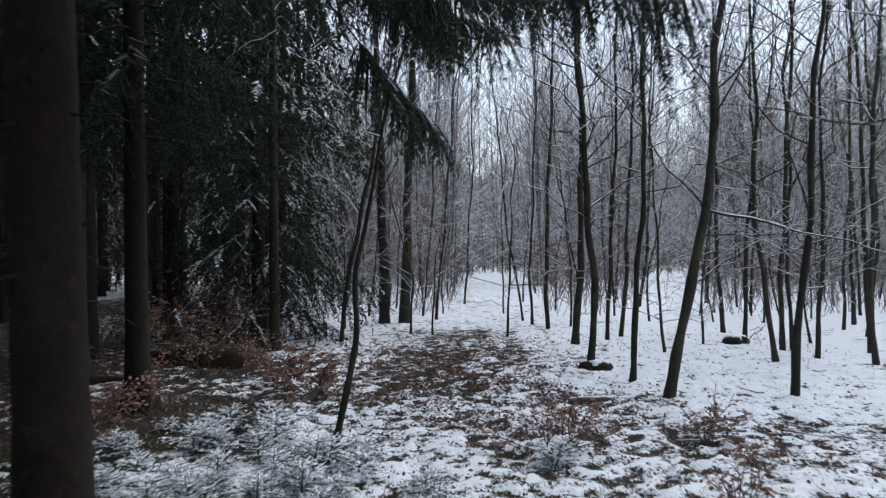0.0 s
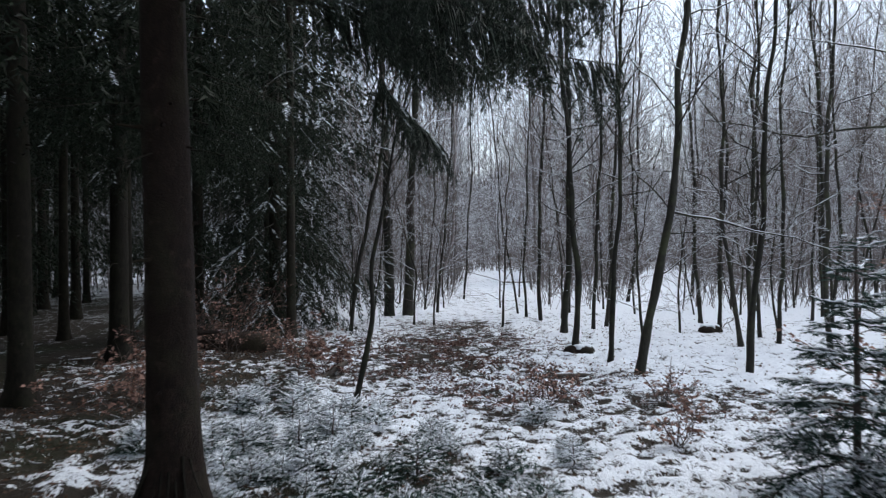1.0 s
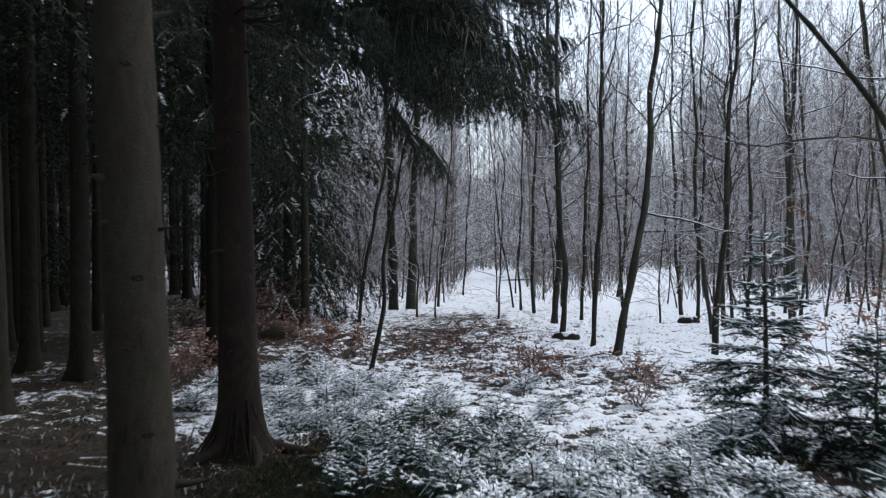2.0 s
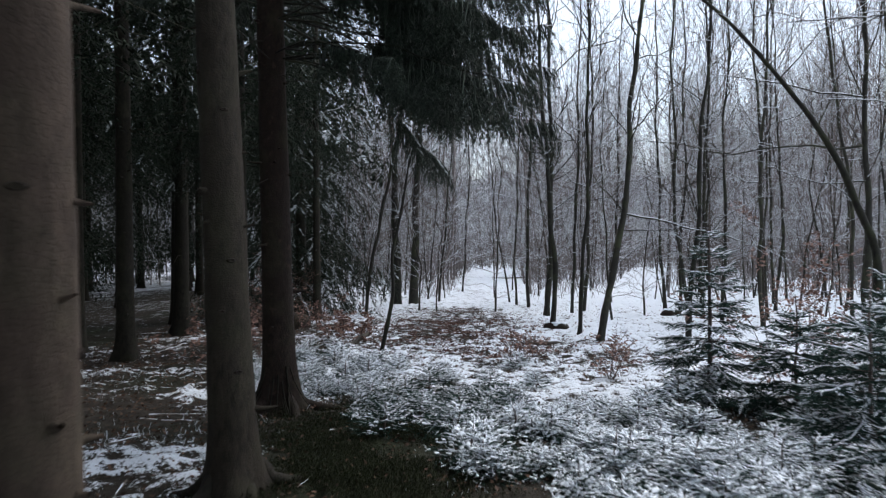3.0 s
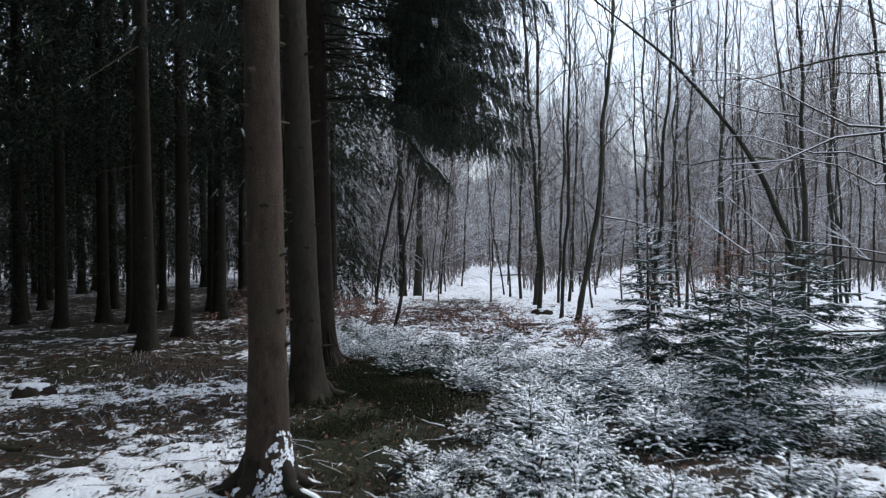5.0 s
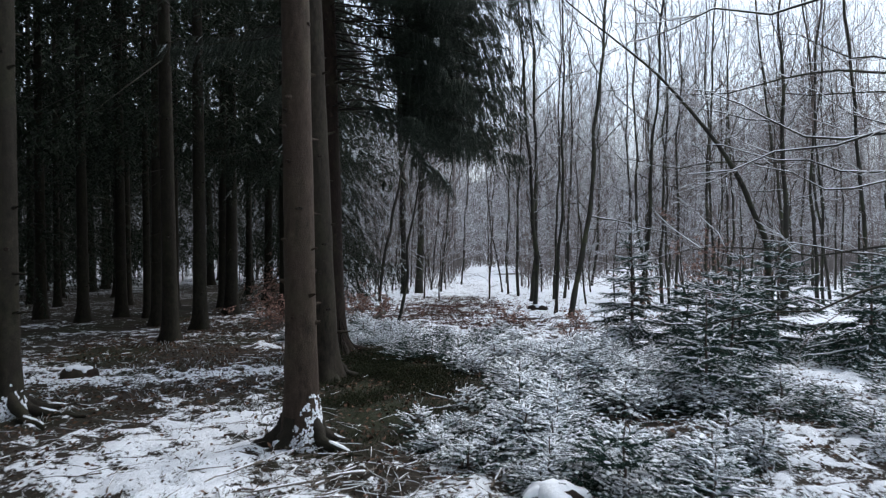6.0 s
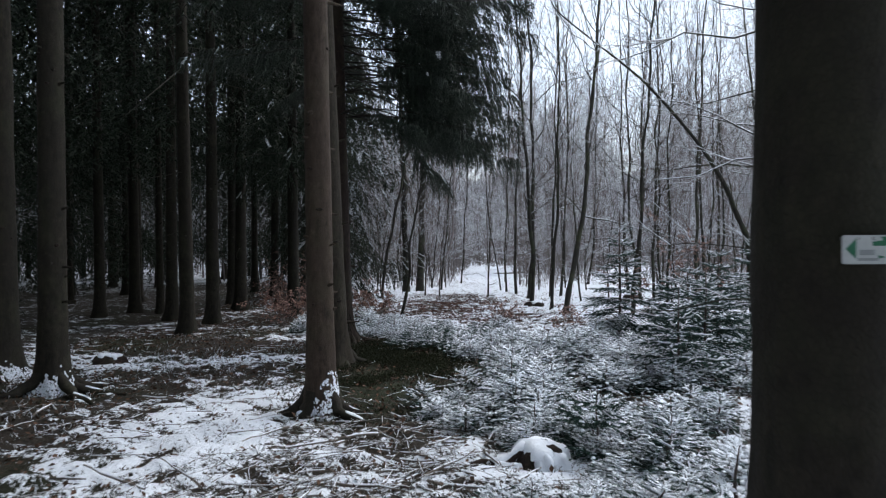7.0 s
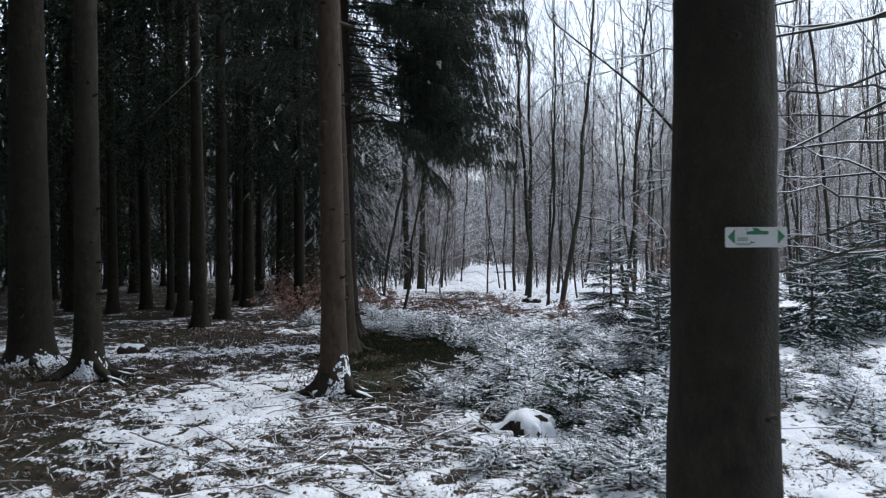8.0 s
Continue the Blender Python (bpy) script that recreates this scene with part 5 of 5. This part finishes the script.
def leafy_shrub(x, y, height, width, seed, leaves, label):
    """A beech or hornbeam sapling that keeps its withered leaves."""
    global rng
    keep, rng = rng, np.random.default_rng(seed)
    top = bpy.data.objects.new("leafy_shrub", None)
    scene.collection.objects.link(top)
    top.location = (x, y, float(ground_z(x, y)) - 0.02)
    n = 9
    az = rng.uniform(0, 6.28, n)
    el = np.radians(rng.uniform(35, 85, n))
    d = np.stack([np.cos(az) * np.cos(el), np.sin(az) * np.cos(el), np.sin(el)], 1)
    P = bend(rng.normal(0, 0.03, (n, 3)) * np.array([1, 1, 0]), d, height * rng.uniform(0.6, 1.05, n), 6, 0.05, 0.25)
    P[:, :, :2] *= width / height * 1.4
    g = Geo().add(*tubes(P, 0.006 * np.linspace(1, 0.35, 6)[None] * np.ones((n, 1)), 4))
    w2 = np.repeat(np.arange(n), 6)
    s2 = rng.uniform(0.3, 1, len(w2))
    o2, d2 = on_lines(P, w2, s2)
    d2 = unit(d2 * 0.6 + rng.normal(0, 0.6, d2.shape))
    P2 = bend(o2, d2, height * rng.uniform(0.15, 0.35, len(w2)), 4, 0.1, 0.2)
    g.add(*tubes(P2, 0.0028 * np.linspace(1, 0.5, 4)[None] * np.ones((len(w2), 1)), 3))
    part("twig_work", g, M_TWIG, top)
    w = rng.integers(0, len(P2), leaves)
    o, _ = on_lines(P2, w, rng.uniform(0.2, 1, leaves))
    part("leaves", Geo().add(*leaf_cloud(o + rng.normal(0, 0.012, o.shape), 0.052, seed)), M_LEAF, top, "withered red-brown leaves")
    rng = keep
    return tagged(top, label, "shrub", "leafy saplings")


SHRUBS = [(2.45, 6.8, 0.55, 0.4, 187), (2.05, 5.1, 0.5, 0.4, 153), (-1.65, 9.3, 0.7, 0.7, 1190), (-2.2, 9.9, 0.8, 0.7, 510), (0.98, 6.5, 0.6, 0.6, 255), (-3.2, 6.2, 0.9, 0.8, 544), (-3.5, 7.3, 1.0, 0.8, 544), (-4.0, 9.4, 0.9, 0.8, 289),
          (3.65, 3.8, 2.1, 1.1, 1400), (5.0, 5.6, 1.8, 1.0, 442), (-2.8, 11.2, 0.9, 0.8, 340), (1.35, 7.6, 0.35, 0.3, 102), (-3.3, 8.2, 0.7, 0.6, 238),
          (-4.2, 11.9, 1.7, 1.0, 420), (-3.9, 13.2, 1.9, 1.0, 420), (-4.7, 12.8, 1.6, 1.0, 380), (-3.5, 10.6, 1.4, 0.9, 380), (-4.4, 15.6, 2.0, 1.2, 420)]
for k, (x, y, h, w, lv) in enumerate(SHRUBS):
    leafy_shrub(x, y, h, w, 600 + k, lv, "small sapling with withered red-brown leaves")


# ---- wood on the ground ----
def log(x, y, length, r, yaw, seed, label, tilt=0.0, snowy=True, lift=0.0):
    global rng
    keep, rng = rng, np.random.default_rng(seed)
    top = bpy.data.objects.new("fallen_log", None)
    scene.collection.objects.link(top)
    top.location = (x, y, float(ground_z(x, y)) + r * 0.7 + lift)
    top.rotation_euler = (0, -radians(tilt), radians(yaw))
    P = bend(np.array([[-length / 2, 0, 0.0]]), np.array([[1.0, 0, 0]]), np.array([length]), 9, 0.0, 0.08)
    R = r * np.linspace(1.05, 0.75, 9)[None] * rng.uniform(0.93, 1.07, (1, 9))
    R[:, 0] *= 0.9
    g = Geo().add(*tubes(P, R, 10))
    for e in (0, -1):
        c = P[0, e]
        a = np.arange(10) * 0.6283
        V = np.concatenate([[c], np.stack([np.full(10, c[0]), c[1] + R[0, e] * np.cos(a), c[2] + R[0, e] * np.sin(a)], 1)])
        g.add(V, [(0, 1 + i, 1 + (i + 1) % 10) for i in range(10)])
    part("wood", g, M_DEAD if r < 0.06 else M_BARE, top)
    if snowy:
        A = P.copy()
        A[:, :, 2] += r * 0.62
        part("snow", Geo().add(*tubes(A, R * 0.55 * rng.uniform(0.6, 1.2, (1, 9)), 8)), M_SNOW, top, "snow along the top")
    rng = keep
    return tagged(top, label, "log")


log(1.95, 8.9, 0.9, 0.035, 8, 700, "thin fallen branch half buried in snow")
log(-1.6, 9.0, 0.7, 0.05, 60, 703, "rotten branch among brown leaves", snowy=False, tilt=15)
log(3.6, 33.0, 1.8, 0.05, 5, 704, "distant fallen trunk beside the snowy lane")


def stump():
    top = bpy.data.objects.new("tree_stump", None)
    scene.collection.objects.link(top)
    top.location = (0.38, -3.55, float(ground_z(0.38, -3.55)) - 0.05)
    body = snow_cap(0.14, 0.13, 0.2, 9, (0.1, 0, 0))
    body.v[0] *= (1 + 0.2 * soft_noise(body.v[0][:, 0] * 16, body.v[0][:, 1] * 16 + body.v[0][:, 2] * 9, 1.0, 9))[:, None]
    part("wood", body, M_EDGE, top)
    lumps = ((0.13, 0.0, 0.15, 0.15, 0.12, 0.065), (0.04, 0.03, 0.15, 0.09, 0.07, 0.045), (0.2, -0.09, 0.0, 0.085, 0.075, 0.19), (0.12, -0.11, 0.09, 0.06, 0.04, 0.09), (-0.09, -0.07, 0.02, 0.1, 0.06, 0.07),
             (-0.21, -0.06, 0.0, 0.11, 0.06, 0.06), (-0.3, 0.02, 0.0, 0.08, 0.06, 0.05), (0.27, 0.02, 0.0, 0.09, 0.08, 0.1), (0.08, -0.24, -0.01, 0.12, 0.06, 0.05))
    for k, (x, y, z, rx, ry, h) in enumerate(lumps):
        g = snow_cap(rx, ry, h, 13 + k, (x, y, z))
        g.v[0] += 0.03 * np.stack([soft_noise(g.v[0][:, 0] * 12 + j, g.v[0][:, 1] * 12 + g.v[0][:, 2] * 9, 1.0, 60 + j + k) for j in range(3)], 1)
        g.v[0] += 0.009 * np.stack([soft_noise(g.v[0][:, 0] * 45 + j, g.v[0][:, 1] * 45 + g.v[0][:, 2] * 40, 1.0, 90 + j + k) for j in range(3)], 1)
        part("snow", g, M_SNOW, top, "lump of snow on the stump")
    arm = bend(np.array([[0.02, 0.03, 0.16]]), unit(np.array([[-1.0, 0.05, -0.16]])), np.array([0.4]), 8, 0.0, 0.35)
    part("root", Geo().add(*tubes(arm, np.linspace(0.05, 0.022, 8)[None], 8)), M_EDGE, top)
    arm[:, :, 2] += 0.03
    part("snow", Geo().add(*tubes(arm[:, :6], np.array([[0.035, 0.04, 0.028, 0.036, 0.022, 0.006]]), 8)), M_SNOW, top, "ridge of snow on the root")
    tagged(top, "low rotten tree stump under lumps of snow", "stump")


stump()


log(-2.55, 3.3, 0.95, 0.018, 6, 706, "thin fallen branch lined with snow")
log(-2.7, 3.05, 0.7, 0.014, -8, 707, "thin fallen branch lined with snow")
log(-1.0, 3.05, 0.55, 0.014, 3, 708, "pale dead stick on the moss", snowy=False)
log(-0.35, -4.1, 0.5, 0.02, 14, 709, "short broken branch among the brushwood")


def dead_branch(x, y, height, seed, label):
    """A forked bleached branch that stands up from the ground."""
    global rng
    keep, rng = rng, np.random.default_rng(seed)
    top = bpy.data.objects.new("dead_branch", None)
    scene.collection.objects.link(top)
    top.location = (x, y, float(ground_z(x, y)) - 0.03)
    P = bend(np.zeros((1, 3)), unit(np.array([[0.5, 0.1, 1.0]])), np.array([height]), 7, 0.0, 0.5)
    part("stick", Geo().add(*tubes(P, 0.012 * np.linspace(1, 0.3, 7)[None], 6)), M_DEAD, top)
    for k in range(5):
        o, d = on_lines(P, np.array([0]), np.array([0.3 + 0.13 * k]))
        Q = bend(o, unit(d * 0.6 + rng.normal(0, 0.6, (1, 3))), np.array([height * rng.uniform(0.3, 0.6)]), 5, 0.0, 0.4)
        part("fork", Geo().add(*tubes(Q, 0.007 * np.linspace(1, 0.3, 5)[None], 5)), M_DEAD, top)
    rng = keep
    tagged(top, label, "branch")


dead_branch(-3.7, 10.1, 0.5, 720, "bleached forked branch standing in the leaf litter")
dead_branch(-2.0, 2.6, 0.4, 721, "pale dead twig leaning on the floor")
dead_branch(5.6, 13.7, 0.7, 722, "dark forked dead branch in the snow")


def mound(x, y, rx, ry, h, seed, label, snowy=True):
    """A low lump of rotten wood and moss with snow on top."""
    top = bpy.data.objects.new("mossy_lump", None)
    scene.collection.objects.link(top)
    top.location = (x, y, float(ground_z(x, y)))
    g = snow_cap(rx, ry, h, seed, (0, 0, 0))
    g.v[0] *= (1 + 0.16 * soft_noise(g.v[0][:, 0] * 1.7 / rx, g.v[0][:, 1] * 1.7 / ry + g.v[0][:, 2] * 5, 1.0, seed))[:, None]
    part("wood", g, M_EDGE, top)
    for k, (a, b, s) in enumerate(((0.3, 0.1, 0.55), (-0.25, 0.3, 0.45), (0.0, -0.35, 0.4)) if snowy else ()):
        part("snow", snow_cap(rx * s, ry * s, h * 0.3, seed + k, (a * rx, b * ry, h * 0.84)), M_SNOW, top, "patch of snow on top")
    tagged(top, label, "stump")


mound(2.25, 10.95, 0.26, 0.16, 0.15, 35, "low dark lump at a tree foot")
mound(-4.4, 1.1, 0.2, 0.16, 0.13, 31, "dark rotten lump capped with snow")
mound(-3.7, 11.6, 0.8, 0.35, 0.33, 37, "dark rotten trunk end under earth and needles", snowy=False)
mound(5.5, 13.9, 0.24, 0.2, 0.16, 33, "dark root lump in the snow")


def scattered_twigs():
    """Brushwood on the floor under the spruces."""
    global rng
    keep, rng = rng, np.random.default_rng(41)
    n = 1500
    x = np.concatenate([rng.normal(-0.55, 0.6, 620), rng.uniform(-5, 5, 380), rng.uniform(-4, 3, 500)])
    y = np.concatenate([rng.normal(-3.7, 0.75, 620), rng.uniform(-5, 11, 380), rng.uniform(-5.5, -1.5, 500)])
    a = rng.uniform(0, 6.28, n)
    d = np.stack([np.cos(a), np.sin(a), rng.uniform(-0.02, 0.07, n)], 1)
    ln = 0.06 + 0.55 * rng.uniform(0, 1, n) ** 3
    P = bend(np.stack([x, y, ground_z(x, y) + 0.035], 1), d, ln, 6, 0.0, 0.07)
    P[:, :, 2] = np.maximum(P[:, :, 2], ground_z(P[:, :, 0], P[:, :, 1]) + 0.02)
    R = (0.0028 + 0.009 * rng.uniform(0, 1, n) ** 4)[:, None] * np.linspace(1, 0.4, 6)[None]
    top = bpy.data.objects.new("brushwood", None)
    scene.collection.objects.link(top)
    part("sticks", Geo().add(*tubes(P, R, 5)), M_DEAD, top)
    A = P.copy()
    A[:, :, 2] += R * 0.8
    part("snow", Geo().add(*tubes(A[:, 1:5], R[:, 1:5] * 0.75, 4)), M_SNOW, top, "snow on the sticks")
    rng = keep
    tagged(top, "brushwood and dead sticks lying on the forest floor", "brushwood", kind="stuff")


scattered_twigs()


def moss_tufts():
    """Low moss and bilberry stalks on the bare dark patch."""
    r = np.random.default_rng(45)
    x, y = r.normal(-0.7, 0.7, 52000), r.normal(0.8, 2.1, 52000)
    keep = (r.uniform(0, 1, 52000) < 1.5 * (blob(x, y, -0.75, 1.6, 0.85, 2.6) + 0.6 * blob(x, y, -0.7, -1.4, 0.6, 1.1)) * np.clip(0.55 + 1.1 * soft_noise(x, y, 2.2, 47), 0, 1)) & ((x + 1.41) ** 2 + (y - 0.62) ** 2 > 0.05)
    x, y = x[keep], y[keep]
    n = len(x)
    d = unit(np.stack([r.normal(0, 0.55, n), r.normal(0, 0.55, n), np.ones(n)], 1))
    X, Y, Z = axes(d)
    V, F = needle_twig(12, 0.4, 0.08, 46)
    ob = new("moss", Geo().add(*stamp(V, F, np.stack([x, y, ground_z(x, y) + 0.005], 1), X, Y, Z, r.uniform(0.025, 0.075, n))).mesh("moss", M_MOSS))
    tagged(ob, "dark green moss and low stalks on bare soil", "moss", kind="stuff")


moss_tufts()


def ground_plants():
    """Bilberry stalks, seedling tips and moss clumps that poke through the snow."""
    r = np.random.default_rng(48)
    n = 26000
    x, y = r.uniform(-5, 5, n), -5.5 + 14.5 * r.uniform(0, 1, n) ** 1.3
    keep = (soft_noise(x, y, 1.3, 49) + 0.9 * soft_noise(x, y, 5.1, 50) > 0.02) & (blob(x, y, -0.9, 1.2, 0.85, 2.5) < 0.45) & ((x < 2.2) | (y < 7.5))
    x, y = x[keep], y[keep]
    n = len(x)
    d = unit(np.stack([r.normal(0, 0.6, n), r.normal(0, 0.6, n), np.ones(n)], 1))
    X, Y, Z = axes(d)
    o = np.stack([x, y, ground_z(x, y) + 0.01], 1)
    size = r.uniform(0.02, 0.06, n) * np.where(y > 4, 0.8, 1.0)
    top = bpy.data.objects.new("ground_plants", None)
    scene.collection.objects.link(top)
    V, F = needle_twig(18, 0.34, 0.06, 51)
    part("stalks", Geo().add(*stamp(V, F, o, X, Y, Z, size)), M_MOSS, top)
    q = r.uniform(0, 1, n) < 0.45
    V, F = FROST[0]
    part("snow", Geo().add(*stamp(V, F, o[q] + d[q] * size[q, None] * 0.35, X[q], Y[q], Z[q], size[q] * 1.1)), M_SNOW, top, "snow caught on the stalks")
    tagged(top, "low bilberry stalks and moss poking through snow", "plants", kind="stuff")


ground_plants()


def litter():
    r = np.random.default_rng(43)
    x, y = r.uniform(-6, 7, 90000), r.uniform(-5.5, 16, 90000)
    keep = r.uniform(0, 1, len(x)) < np.clip(0.78 - snow_cover(x, y), 0.09, 0.6)
    x, y = x[keep][:26000], y[keep][:26000]
    o = np.stack([x, y, ground_z(x, y) + 0.03 + r.uniform(0, 0.015, len(x))], 1)
    ob = new("leaf_litter", Geo().add(*leaf_cloud(o, 0.04, 44)).mesh("leaf_litter", M_LITTER))
    tagged(ob, "fallen brown leaves scattered on snow and soil", "leaf litter", kind="stuff")
    x, y = r.uniform(-2.6, 4, 40000), r.uniform(5, 16, 40000)
    d = blob(x, y, 0.1, 11.0, 1.5, 2.6) + 0.8 * blob(x, y, 2.6, 6.2, 0.6, 0.4) + 0.5 * blob(x, y, 0.9, 7.6, 1.3, 0.8) + 0.6 * blob(x, y, -1.7, 8.8, 0.7, 1.2)
    keep = r.uniform(0, 1, len(x)) < 1.3 * d * np.clip(2.6 * soft_noise(x, y, 3.2, 47) + 0.35, 0, 1)
    x, y = x[keep][:11000], y[keep][:11000]
    o = np.stack([x, y, ground_z(x, y) + 0.035 + r.uniform(0, 0.015, len(x))], 1)
    ob = new("fallen_leaves", Geo().add(*leaf_cloud(o, 0.05, 46)).mesh("fallen_leaves", M_FALLEN))
    tagged(ob, "drifts of red-brown beech leaves on the snowy lane", "leaf litter", kind="stuff")


litter()
